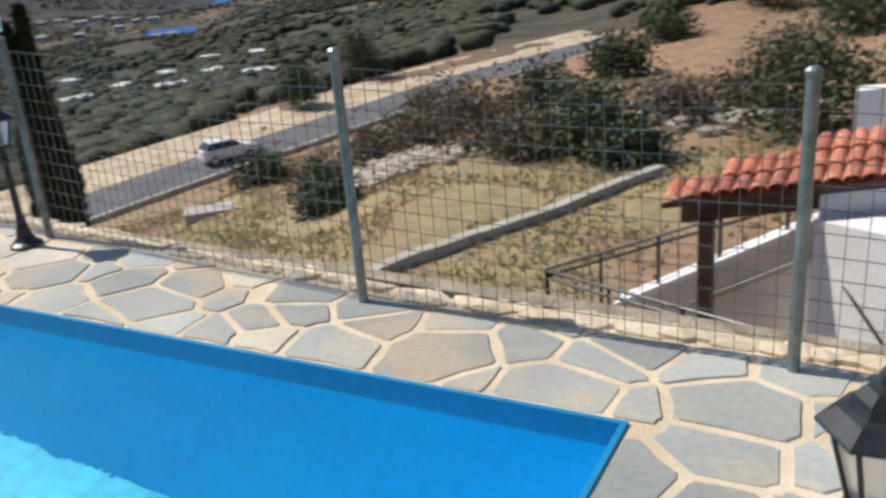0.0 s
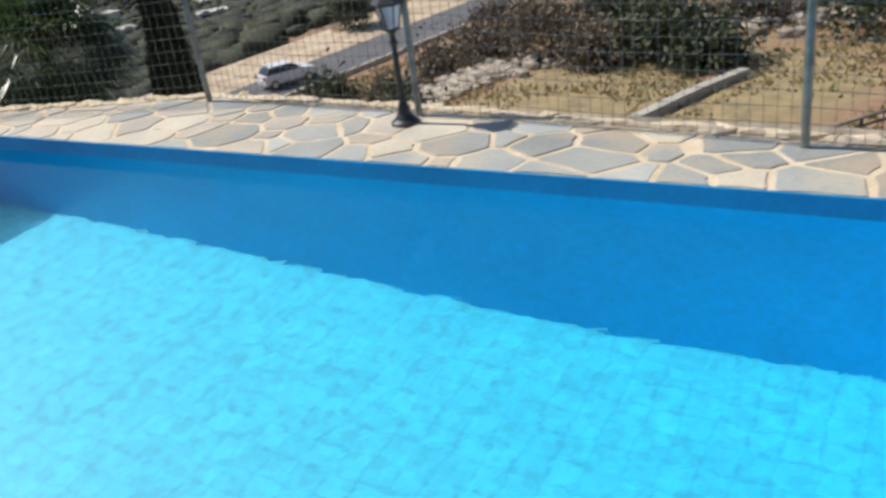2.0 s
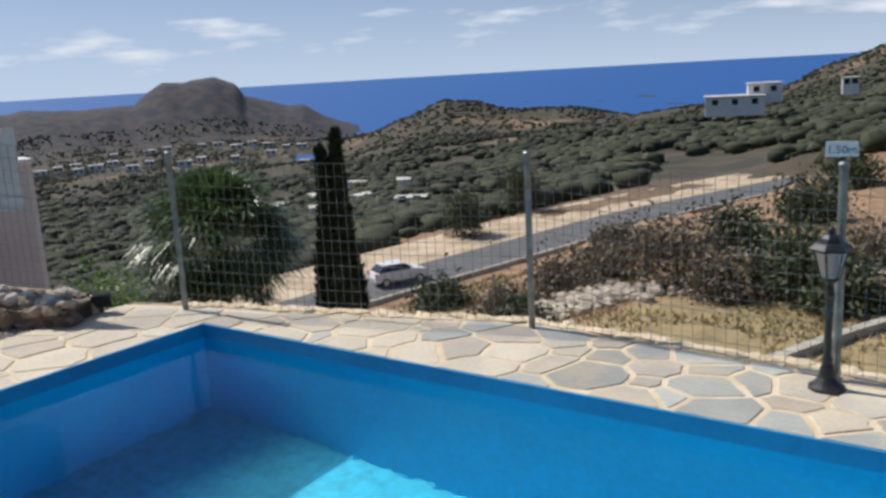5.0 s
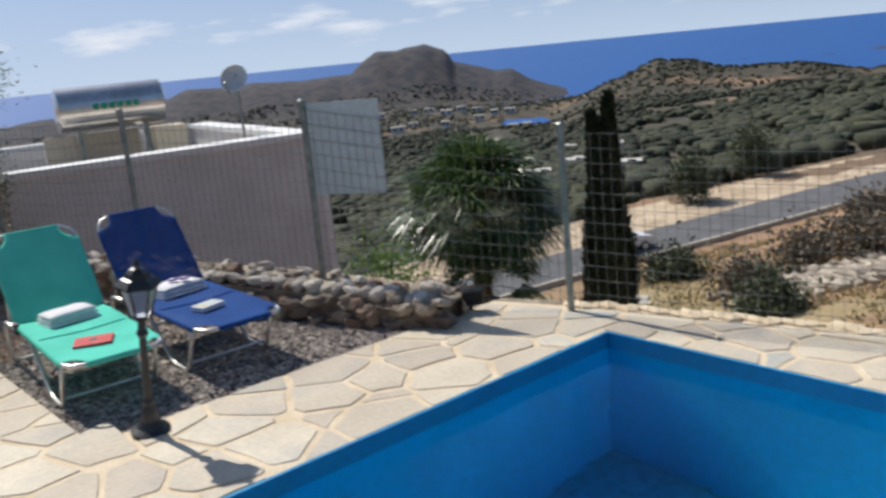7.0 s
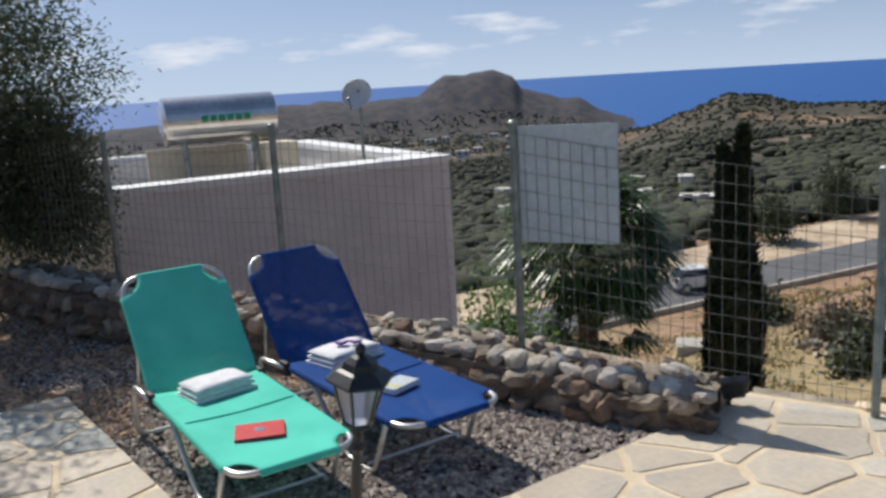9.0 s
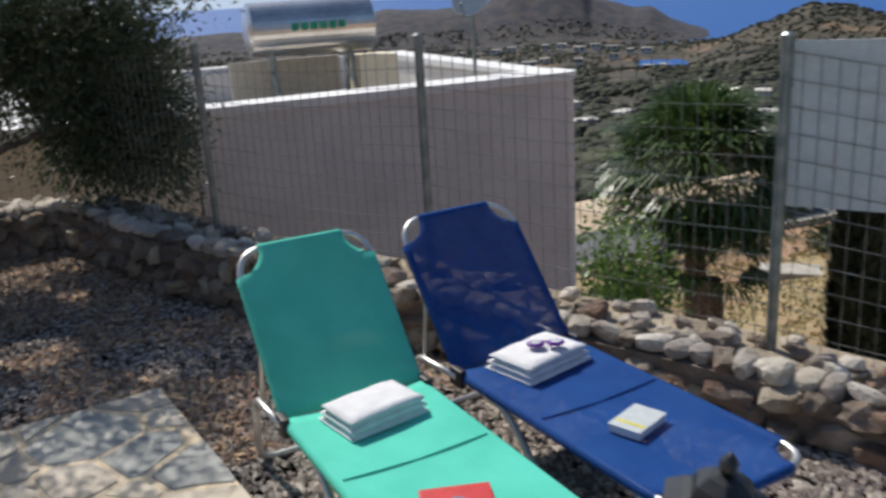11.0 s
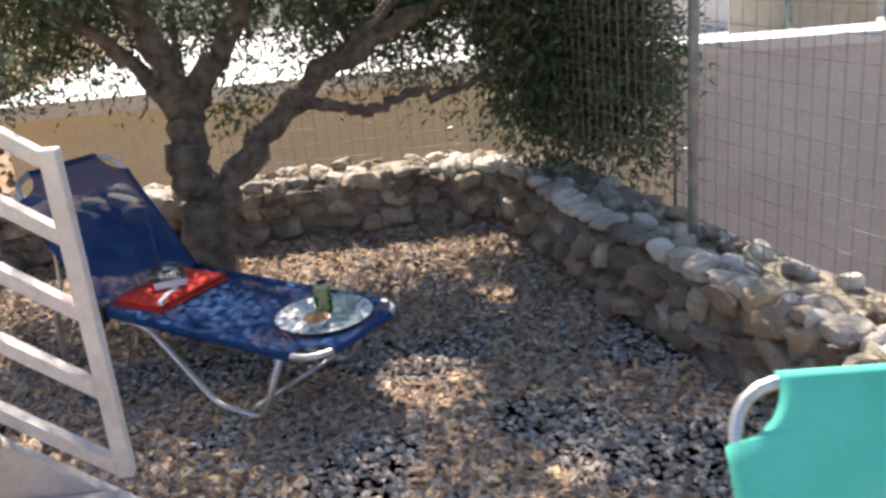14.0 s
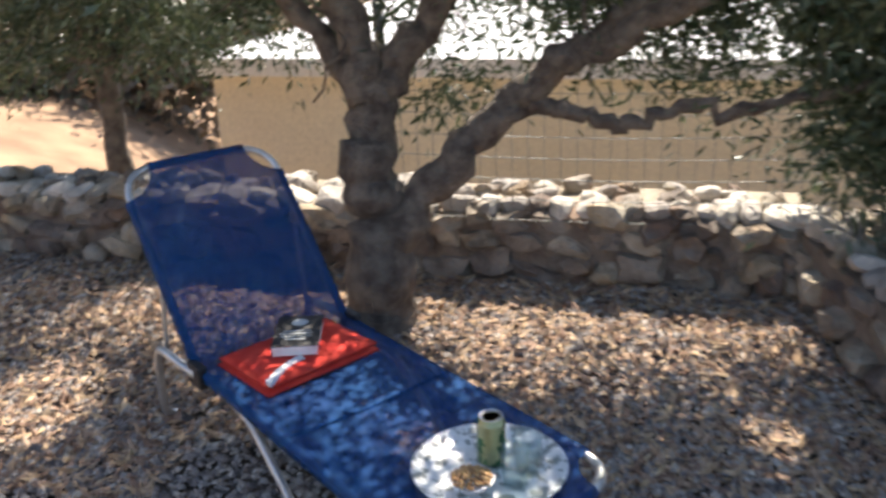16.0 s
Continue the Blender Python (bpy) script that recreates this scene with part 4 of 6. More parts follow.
part("slab", boxed(-7.05, -6.35, 2.95, 3.5, -3.6, -2.05), M_CONCRETE, ledge, bevel=0.02)

# depth sign on the fence post
sign = thing("depth_sign", "small white depth sign reading 1.50m on the fence post", "sign", at=(3.85, 0.715, 1.125), rz=12)
part("plate", boxed(-0.07, 0.07, -0.004, 0.0, -0.025, 0.045), M_WHITE, sign, bevel=0.001)
tx = bpy.data.curves.new("text", "FONT")
tx.body, tx.size, tx.align_x, tx.extrude = "1.50m", 0.052, "CENTER", 0.0005
to = new("lettering", tx)
M_SIGNBLUE = surface("navy_lettering", (0.01, 0.02, 0.12), (0.015, 0.03, 0.15), rough=0.5, bump=0)
tx.materials.append(M_SIGNBLUE)
to.parent = sign
to.matrix_basis = pose(0, -0.0052, -0.01, 90, 0, 0)


# ---- tiled porch and white house below ----
def tiled_house():
    h = thing("tiled_house", "white rendered house with a terracotta tiled porch roof", "house")
    A, B, C, D = Vector((6.0, 5.42, -1.16)), Vector((11.0, 6.6, -0.58)), Vector((11.0, 8.95, -0.06)), Vector((6.0, 7.77, -0.64))
    bm = bmesh.new()
    n = Vector((0, 0, 0.05))
    vs = [bm.verts.new(p - n) for p in (A, B, C)] + [bm.verts.new(p) for p in (A, B, C)]
    for f in ((0, 2, 1), (3, 4, 5), (0, 1, 4, 3), (1, 2, 5, 4), (2, 0, 3, 5)):
        bm.faces.new([vs[i] for i in f])
    part("roof", bm, M_WOOD, h, "boarded underside of the roof")
    cols, rows = 34, 8
    for i in range(cols):
        for j in range(rows):
            u, v0, v1 = (i + 0.5) / cols, j / rows - 0.02, (j + 1) / rows + 0.02
            if j / rows > u + 0.03:
                continue
            p = lambda vv: (A * (1 - u) + B * u) * (1 - vv) + (D * (1 - u) + C * u) * vv
            a, c = p(v0), p(v1)
            side = (B - A).normalized()
            bm = bmesh.new()
            r0 = []
            for q, rr, up in ((a, 0.085, 0.03), (c, 0.072, 0.0)):
                ring = []
                for k in range(7):
                    t = math.pi * k / 6
                    ring.append(bm.verts.new(q + side * rr * math.cos(t) + Vector((0, 0, up + 0.07 * math.sin(t)))))
                r0.append(ring)
            for k in range(6):
                bm.faces.new((r0[0][k], r0[0][k + 1], r0[1][k + 1], r0[1][k]))
            bmesh.ops.solidify(bm, geom=bm.faces[:], thickness=-0.014)
            part("roof_tile", bm, M_TILE, h)
    part("beam", prism(bmesh.new(), [(6.15, 5.55), (7.5, 5.87), (7.47, 5.99), (6.12, 5.67)], [-1.38, -1.22, -1.22, -1.38], [-1.22, -1.06, -1.06, -1.22]), M_WOOD, h, "dark wooden eaves beam")
    part("pillar", boxed(6.30, 6.44, 5.55, 5.69, -4.2, -1.34), M_WOOD, h, "dark wooden porch pillar", bevel=0.01)
    part("wall", prism(bmesh.new(), [(7.3, 5.78), (11.0, 6.65), (11.0, 8.9), (7.3, 6.6)], -5.0, [-1.1, -0.66, -0.16, -0.92]), M_WHITE, h, "white rendered house wall")
    part("wall", prism(bmesh.new(), [(7.28, 5.68), (9.6, 4.25), (10.6, 6.3), (7.4, 5.74)], -5.0, [-1.3, -1.15, -0.95, -1.3]), M_WHITE, h, "white rendered front wall")
    part("cable", tube(bmesh.new(), [(7.30, 5.74, -1.55), (8.0, 5.15, -2.3), (9.0, 4.55, -3.2)], 0.014, 6), M_PLASTIC, h, "dark sagging cable")
    bm = bmesh.new()
    prism(bm, [(5.3, 6.2), (7.3, 6.2), (7.3, 6.4), (5.3, 6.4)], -6.0, [-2.66, -1.52, -1.52, -2.66])
    part("stair_wall", bm, M_WALLWARM, h, "white stair wall rising to the porch")
    bm = bmesh.new()
    prism(bm, [(5.3, 6.16), (7.3, 6.16), (7.3, 6.44), (5.3, 6.44)], [-2.65, -1.51, -1.51, -2.65], [-2.59, -1.45, -1.45, -2.59])
    part("stair_coping", bm, M_WHITE, h, "white coping of the stair wall")
    bm = bmesh.new()
    prism(bm, [(6.1, 6.14), (7.3, 6.14), (7.3, 6.2), (6.1, 6.2)], [-2.52, -1.84, -1.84, -2.52], [-2.46, -1.78, -1.78, -2.46])
    part("stair_edge", bm, M_CONCRETE, h, "grey edge strip of the stairs")
    part("landing", boxed(5.2, 7.3, 4.9, 6.14, -6.0, -3.3), M_CONCRETE, h, "pale concrete porch landing")
    up = thing("upper_terrace", "white upper terrace wall of the neighbouring house", "terrace")
    bm = bmesh.new()
    prism(bm, [(7.35, 9.1), (12.0, 9.6), (12.0, 9.9), (7.35, 9.4)], -3.0, [-0.86, -0.5, -0.5, -0.86])
    part("wall", bm, M_WHITE, up)
    r = thing("black_railing", "black metal stair railing below the terrace", "railing", "black railings of the house below")
    r2 = thing("black_railing", "black metal balcony railing on the white terrace wall", "railing", "black railings of the house below")
    runs = ((r, (4.5, 6.3), (7.2, 6.3), -2.32, -1.22, 0.72, 14, 3), (r, (4.5, 6.28), (7.3, 4.75), -2.34, -2.02, 0.5, 14, 4), (r2, (7.7, 9.25), (11.9, 9.7), -0.05, 0.3, 0.75, 30, 6))
    for root, p0, p1, z0, z1, drop, n, every in runs:
        for dz in (0.0, -0.09, -drop):
            part("rail", tube(bmesh.new(), [(*p0, z0 + dz), (*p1, z1 + dz)], 0.018, 6), M_BLACK, root)
        for k in range(n):
            u = k / (n - 1)
            x, y, z = p0[0] + (p1[0] - p0[0]) * u, p0[1] + (p1[1] - p0[1]) * u, z0 + (z1 - z0) * u
            thick = k % every == 0
            part("baluster", tube(bmesh.new(), [(x, y, z), (x, y, z - drop - (0.15 if thick else 0))], 0.022 if thick else 0.007, 6), M_BLACK, root)


tiled_house()


# ---- outdoor stairs with rail ----
def stairs():
    s = thing("metal_stairs", "cream-painted metal stairs with a sloping five-bar rail", "stairs")
    for i in range(5):
        y1, z = -3.68 - 0.26 * i, 0.30 + 0.19 * i
        part("tread", boxed(-3.43, -2.62, y1 - 0.29, y1, z - 0.035, z), M_RAILPAINT, s, "worn cream stair tread", bevel=0.006)
    sl = 0.19 / 0.26
    for x in (-3.47, -2.62):
        yb = -3.60
        bm = bmesh.new()
        v = []
        for xx in (x, x + 0.035):
            for (y, z) in ((yb, -0.03), (yb, 0.2), (yb - 1.35, 0.2 + 1.35 * sl), (yb - 1.35, -0.03 + 1.35 * sl)):
                v.append(bm.verts.new((xx, y, z)))
        for f in ((0, 1, 2, 3), (7, 6, 5, 4), (0, 4, 5, 1), (1, 5, 6, 2), (2, 6, 7, 3), (3, 7, 4, 0)):
            bm.faces.new([v[i] for i in f])
        part("stringer", bm, M_RAILPAINT, s)
    x = -3.45
    bm = boxed(x - 0.02, x + 0.02, -3.69, -3.65, 0.33, 1.17)
    part("rail_post", bm, M_RAILPAINT, s, bevel=0.005)
    bm = boxed(x - 0.02, x + 0.02, -4.99, -4.95, 1.0, 2.1)
    part("rail_post", bm, M_RAILPAINT, s, bevel=0.005)
    for z in (1.15, 0.97, 0.78, 0.575, 0.36):
        bm = bmesh.new()
        v = []
        for xx in (x - 0.018, x + 0.018):
            for (y, zz) in ((-3.69, z - 0.02), (-3.69, z + 0.02), (-4.95, z + 0.02 + 1.26 * sl), (-4.95, z - 0.02 + 1.26 * sl)):
                v.append(bm.verts.new((xx, y, zz)))
        for f in ((0, 1, 2, 3), (7, 6, 5, 4), (0, 4, 5, 1), (1, 5, 6, 2), (2, 6, 7, 3), (3, 7, 4, 0)):
            bm.faces.new([v[i] for i in f])
        part("rail", bm, M_RAILPAINT, s)


stairs()


# ---- trees ----
GAPS = ((-4.48, -2.93, 0.30, 0.22), (-4.95, -3.5, 0.12, 0.22), (-5.5, -5.4, 0.36, 0.34), (-4.9, -4.95, 0.28, 0.24), (-3.8, -2.5, 0.12, 0.10), (-4.25, -4.3, 0.14, 0.1), (-5.1, -2.6, 0.14, 0.1), (-3.4, -3.3, 0.16, 0.1))


def leaf_cloud(name, centers, mat, parent, rng, count, size, ratio=4.0, droop=0.0, shell=0.5, clump=26, loose=1.9, gaps=()):
    """Leaves scattered through blobs (centre, radii), denser near their surface; each leaf is a folded blade."""
    weights = np.array([c[1][0] * c[1][1] * c[1][2] for c in centers])
    pick = rng.choice(len(centers), count, p=weights / weights.sum())
    c = np.array([x[0] for x in centers])[pick]
    r = np.array([x[1] for x in centers])[pick]
    d = rng.normal(size=(count, 3))
    d /= np.linalg.norm(d, axis=1)[:, None]
    rad = rng.uniform(shell, 1.0, count) ** 0.7
    # gather the leaves in sprays so that gaps show between them
    sprays = max(1, count // clump)
    sd = rng.normal(size=(sprays, 3))
    sd /= np.linalg.norm(sd, axis=1)[:, None]
    which = rng.integers(0, sprays, count)
    sp_pick = rng.choice(len(centers), sprays, p=weights / weights.sum())
    srad = rng.uniform(shell, 1.0, sprays) ** 0.6
    sc = np.array([x[0] for x in centers])[sp_pick] + sd * srad[:, None] * np.array([x[1] for x in centers])[sp_pick]
    p = sc[which] + rng.normal(size=(count, 3)) * size * loose
    # breaks in the crown, given by where the sun through them meets the ground: centre, radii
    keep = np.ones(count, bool)
    for gx, gy, ga, gb in gaps:
        sx = p[:, 0] + (p[:, 2] + 0.035) / math.tan(radians(SUN_EL))
        sy = p[:, 1] + 0.025 * (p[:, 2] + 0.035) / math.tan(radians(SUN_EL))
        keep &= (((sx - gx) / ga) ** 2 + ((sy - gy) / gb) ** 2 + rng.normal(size=count) * 0.25 > 1) | (rng.random(count) < 0.08)
    p, which = p[keep], which[keep]
    count = int(keep.sum())
    out = sd[which] + rng.normal(size=(count, 3)) * 0.7
    out[:, 2] -= droop
    out /= np.linalg.norm(out, axis=1)[:, None]
    side = np.cross(out, rng.normal(size=(count, 3)))
    side /= np.linalg.norm(side, axis=1)[:, None] + 1e-9
    ln = size * rng.uniform(0.7, 1.3, count)[:, None]
    wd = ln / ratio
    a, b, t = p - out * ln * 0.5, p + out * ln * 0.5, p
    v = np.stack([a, t + side * wd * 0.5, b, t - side * wd * 0.5], 1).reshape(-1, 3)
    me = bpy.data.meshes.new(name)
    me.vertices.add(count * 4)
    me.vertices.foreach_set("co", v.ravel())
    me.loops.add(count * 4)
    me.loops.foreach_set("vertex_index", np.arange(count * 4))
    me.polygons.add(count)
    me.polygons.foreach_set("loop_start", np.arange(0, count * 4, 4))
    me.update(calc_edges=True)
    me.materials.append(mat)
    ob = new(name, me)
    ob.parent = parent
    return ob


def limb(bm, pts, r0, r1, rng, sides=10):
    pts = [Vector(p) for p in pts]
    fine = []
    for a, b in zip(pts, pts[1:]):
        for k in range(5):
            fine.append(a.lerp(b, k / 5) + Vector([rng.normal() * 0.012 for _ in range(3)]))
    fine.append(pts[-1])
    n = len(fine)
    tube(bm, fine, [(r0 + (r1 - r0) * i / (n - 1)) * (1 + 0.1 * rng.normal()) for i in range(n)], sides)


def olive_main():
    rng = np.random.default_rng(3)
    t = thing("olive_tree", "old olive tree with forked grey trunk and drooping silvery crown", "tree")
    bm = bmesh.new()
    bx, by = -5.66, -3.95
    limb(bm, [(bx + 0.02, by, -0.1), (bx + 0.01, by + 0.01, 0.12), (bx, by + 0.02, 0.35), (bx - 0.03, by, 0.60)], 0.145, 0.105, rng, 16)
    part("trunk", bm, M_BARK, t, "gnarled grey trunk", smooth=True)
    bm = bmesh.new()
    limb(bm, [(bx - 0.03, by, 0.50), (bx - 0.07, by - 0.01, 0.80), (bx - 0.10, by - 0.03, 1.0), (-5.8, -4.08, 1.25), (-5.75, -4.3, 1.7)], 0.098, 0.045, rng, 12)
    limb(bm, [(bx - 0.09, by + 0.02, 0.85), (-5.79, -3.86, 1.0), (-5.8, -3.72, 1.16), (-5.82, -3.55, 1.45), (-5.8, -3.3, 1.9)], 0.075, 0.03, rng)
    limb(bm, [(bx - 0.09, by - 0.02, 0.9), (bx - 0.1, by - 0.25, 1.15), (bx, by - 0.7, 1.6)], 0.05, 0.025, rng)
    limb(bm, [(bx, by + 0.02, 0.28), (-5.71, -3.80, 0.50), (-5.76, -3.64, 0.68), (-5.8, -3.50, 0.83), (-5.8, -3.33, 0.95), (-5.8, -3.17, 1.04), (-5.8, -2.94, 1.16), (-5.85, -2.5, 1.35), (-5.9, -2.1, 1.6)], 0.078, 0.03, rng, 12)
    limb(bm, [(-5.8, -3.40, 0.90), (-5.8, -3.2, 1.06), (-5.82, -3.0, 1.2), (-5.85, -2.7, 1.45)], 0.045, 0.02, rng)
    limb(bm, [(-5.79, -3.56, 0.78), (-5.8, -3.38, 0.84), (-5.8, -3.22, 0.82), (-5.8, -3.08, 0.765), (-5.8, -2.96, 0.82), (-5.8, -2.75, 0.84), (-5.8, -2.55, 0.855), (-5.85, -2.1, 0.95)], 0.034, 0.018, rng)
    for k in range(14):
        u = k / 13
        p = (-5.75 + rng.uniform(-0.25, 0.15), -4.5 + 2.4 * u, 1.25 + rng.uniform(0, 0.5))
        limb(bm, [p, (p[0] + rng.uniform(-0.2, 0.2), p[1] + rng.uniform(-0.2, 0.2), p[2] - 0.2), (p[0] + rng.uniform(-0.3, 0.3), p[1] + rng.uniform(-0.3, 0.3), p[2] - 0.42)], 0.009, 0.004, rng, 5)
    part("limb", bm, M_BARK, t, "twisting grey limbs", smooth=True)
    mass = [((-6.1, -2.05, 0.95), (0.5, 0.6, 0.55)), ((-6.1, -2.0, 1.1), (0.55, 0.5, 0.5)), ((-6.05, -1.86, 0.66), (0.4, 0.4, 0.38)), ((-6.0, -2.35, 1.45), (0.6, 0.65, 0.4)),
            ((-6.0, -3.72, 0.86), (0.15, 0.17, 0.15)), ((-5.9, -3.0, 1.38), (0.4, 0.6, 0.25)), ((-6.0, -4.3, 1.5), (0.4, 0.5, 0.2)), ((-6.0, -3.35, 1.1), (0.2, 0.3, 0.15)), ((-6.0, -3.3, 1.45), (0.35, 0.6, 0.2))]
    upper = [((-5.8, -2.8, 1.9), (0.7, 0.7, 0.35)), ((-5.6, -3.7, 2.1), (0.8, 0.7, 0.4)), ((-5.4, -4.6, 1.85), (0.8, 0.7, 0.4)), ((-6.3, -4.2, 1.5), (0.4, 0.8, 0.25)), ((-5.0, -5.4, 1.65), (0.6, 0.6, 0.35)),
             ((-5.5, -3.2, 2.6), (0.8, 0.9, 0.35)), ((-6.0, -1.75, 1.75), (0.5, 0.5, 0.45)), ((-5.3, -4.3, 2.7), (0.8, 0.8, 0.35)), ((-5.6, -2.3, 2.2), (0.6, 0.6, 0.3)), ((-6.1, -5.1, 1.9), (0.7, 0.7, 0.4)), ((-5.7, -5.3, 2.4), (0.8, 0.8, 0.4))]
    leaf_cloud("crown", mass, M_OLIVE, t, rng, 62000, 0.05, 3.6, 0.25, 0.1, 50, 1.9, GAPS)
    fringe = [((-6.1, -5.0, 1.2), (0.3, 0.5, 0.12)), ((-6.1, -4.45, 1.16), (0.3, 0.35, 0.16)), ((-6.05, -3.75, 1.2), (0.25, 0.4, 0.14)), ((-6.1, -3.1, 1.12), (0.25, 0.35, 0.2)),
              ((-6.1, -2.8, 1.0), (0.2, 0.3, 0.16)), ((-6.0, -2.55, 1.2), (0.3, 0.35, 0.22)), ((-6.2, -5.5, 1.1), (0.3, 0.4, 0.2)), ((-6.0, -4.9, 1.4), (0.4, 0.6, 0.16))]
    leaf_cloud("crown", fringe, M_OLIVE, t, rng, 17000, 0.05, 3.8, 0.3, 0.1, 70, 2.2, GAPS)
    leaf_cloud("crown", upper, M_OLIVE, t, rng, 68000, 0.052, 3.6, 0.2, 0.1, 190, 2.6, GAPS)


def tree(name, label, base, height, trunk_r, blobs, mat, count, leaf, seed, bark=M_BARK):
    rng = np.random.default_rng(seed)
    t = thing(name, label, "tree")
    bm = bmesh.new()
    x, y, z = base
    limb(bm, [(x, y, z - 0.2), (x + 0.03, y, z + height * 0.3), (x + 0.08, y + 0.05, z + height * 0.65)], trunk_r, trunk_r * 0.6, rng)
    for k in range(4):
        a = k * 1.7
        limb(bm, [(x + 0.04, y, z + height * 0.45), (x + 0.3 * math.cos(a), y + 0.3 * math.sin(a), z + height * 0.8)], trunk_r * 0.5, trunk_r * 0.2, rng, 6)
    part("trunk", bm, bark, t, smooth=True)
    leaf_cloud("crown", blobs, mat, t, rng, count, leaf, 3.5, 0.1, 0.2)


olive_main()
tree("olive_tree", "slender olive tree behind the stone wall", (-6.9, -5.85, -0.2), 2.0, 0.08, [((-6.8, -5.9, 1.55), (0.8, 0.8, 0.4)), ((-6.6, -6.8, 1.4), (0.6, 0.6, 0.4)), ((-7.2, -6.0, 1.2), (0.3, 0.4, 0.3)), ((-6.8, -5.6, 0.98), (0.35, 0.5, 0.2)), ((-6.8, -6.3, 0.9), (0.3, 0.4, 0.22)), ((-6.9, -5.2, 1.05), (0.3, 0.35, 0.18))], M_OLIVE, 30000, 0.05, 7)
tree("olive_tree", "olive tree with thick pale trunk beside the stone wall", (-6.5, -7.0, -0.2), 2.2, 0.14, [((-6.2, -7.2, 1.6), (0.9, 0.7, 0.5))], M_OLIVE, 7000, 0.05, 8)


def cypress(x, y, z0, z1, r, seed):
    rng = np.random.default_rng(seed)
    t = thing("cypress_tree", "tall dark columnar cypress with a forked top", "tree", at=(0, 0, 0))
    part("trunk", tube(bmesh.new(), [(x, y, z0), (x, y, z0 + 1.5)], [0.14, 0.1], 8), M_BARK, t)
    n = 44000
    u = rng.uniform(0, 1, n) ** 0.9
    z = z0 + 0.3 + (z1 - z0 - 0.3) * u
    two = rng.uniform(size=n) < 0.5
    fork = np.clip((u - 0.6) / 0.4, 0, 1)
    off = np.where(two, 0.16, -0.19) * fork
    rad = r * np.minimum(1, (1.01 - u) / 0.5) ** 0.85 * np.where(fork > 0, 1 - 0.4 * fork, 1) * np.minimum(1, 0.8 + u)
    a = rng.uniform(0, 2 * np.pi, n)
    bumps = 1 + 0.12 * np.sin(a * 5 + z * 3) + 0.10 * rng.normal(size=n)
    rr = rad * bumps * rng.uniform(0.6, 1.0, n) ** 0.4
    p = np.c_[x + rr * np.cos(a) + off * 0.75, y + rr * np.sin(a) + off * 0.65, np.where(two, z, z0 + (z - z0) * 0.95)]
    out = np.c_[np.cos(a) * 0.35, np.sin(a) * 0.35, np.ones(n)] + rng.normal(size=(n, 3)) * 0.25
    out /= np.linalg.norm(out, axis=1)[:, None]
    side = np.cross(out, np.c_[np.cos(a), np.sin(a), np.zeros(n)] + rng.normal(size=(n, 3)) * 0.3)
    side /= np.linalg.norm(side, axis=1)[:, None]
    ln = rng.uniform(0.10, 0.24, n)[:, None]
    v = np.stack([p - out * ln, p + side * ln * 0.3, p + out * ln, p - side * ln * 0.3], 1).reshape(-1, 3)
    me = bpy.data.meshes.new("foliage")
    me.from_pydata(v.tolist(), [], np.arange(4 * n).reshape(-1, 4).tolist())
    me.materials.append(M_CYPRESS)
    ob = new("foliage", me)
    ob.parent = t


cypress(-7.85, 9.66, -6.2, 0.36, 0.42, 5)


def palm(x, y, z0, zc, reach, fans, seed):
    rng = np.random.default_rng(seed)
    t = thing("fan_palm", "bushy fan palm with arching split fronds", "palm tree")
    bm = bmesh.new()
    limb(bm, [(x, y, z0), (x, y, zc - 0.3)], 0.22, 0.2, rng, 10)
    part("trunk", bm, M_BARK, t, "fibrous palm trunk")
    V, F = [], []
    for i in range(fans):
        a = rng.uniform(0, 2 * math.pi)
        el = rng.uniform(-0.35, 1.45)
        d = Vector((math.cos(a) * math.cos(el), math.sin(a) * math.cos(el), math.sin(el)))
        stem = reach * rng.uniform(0.45, 0.62)
        o = Vector((x, y, zc))
        hub = o + d * stem
        side = d.cross(Vector((0, 0, 1))).normalized()
        up = side.cross(d)
        w = 0.012
        k0 = len(V)
        V += [o + side * w, o - side * w, hub - side * w, hub + side * w]
        F.append((k0, k0 + 1, k0 + 2, k0 + 3))
        for j in range(17):
            b = radians(-85 + 170 * j / 16)
            bd = (d * math.cos(b) + side * math.sin(b) + up * rng.normal() * 0.08).normalized()
            ln = reach * 0.5 * (0.75 + 0.25 * math.cos(b)) * rng.uniform(0.85, 1.1)
            ws = (bd.cross(up)).normalized() * 0.028
            mid, tip = hub + bd * ln * 0.6, hub + bd * ln + Vector((0, 0, -ln * 0.3))
            k0 = len(V)
            V += [hub, mid + ws, tip, mid - ws]
            F.append((k0, k0 + 1, k0 + 2, k0 + 3))
    ob = raw("fronds", V, F, M_PALM, t)


palm(-10.6, 8.75, -6.0, -2.0, 2.0, 200, 2)
sh = thing("green_shrub", "bright green leafy shrub beside the palm", "shrub")
part("stems", tube(bmesh.new(), [(-7.75, 4.15, -6), (-7.75, 4.15, -1.6)], [0.08, 0.03], 6), M_BARK, sh)
M_BRIGHT = leafy("bright_leaf", (0.06, 0.13, 0.02), (0.20, 0.32, 0.07), 0.3, 0.45)
leaf_cloud("foliage", [((-7.75, 4.15, -1.75), (0.42, 0.45, 0.55)), ((-7.5, 3.9, -2.5), (0.5, 0.5, 0.6)), ((-7.9, 4.5, -2.6), (0.5, 0.5, 0.6))], M_BRIGHT, sh, np.random.default_rng(31), 5200, 0.10, 2.4, 0.1, 0.3)
palm(-9.75, 8.2, -6.0, -3.2, 1.2, 70, 6)


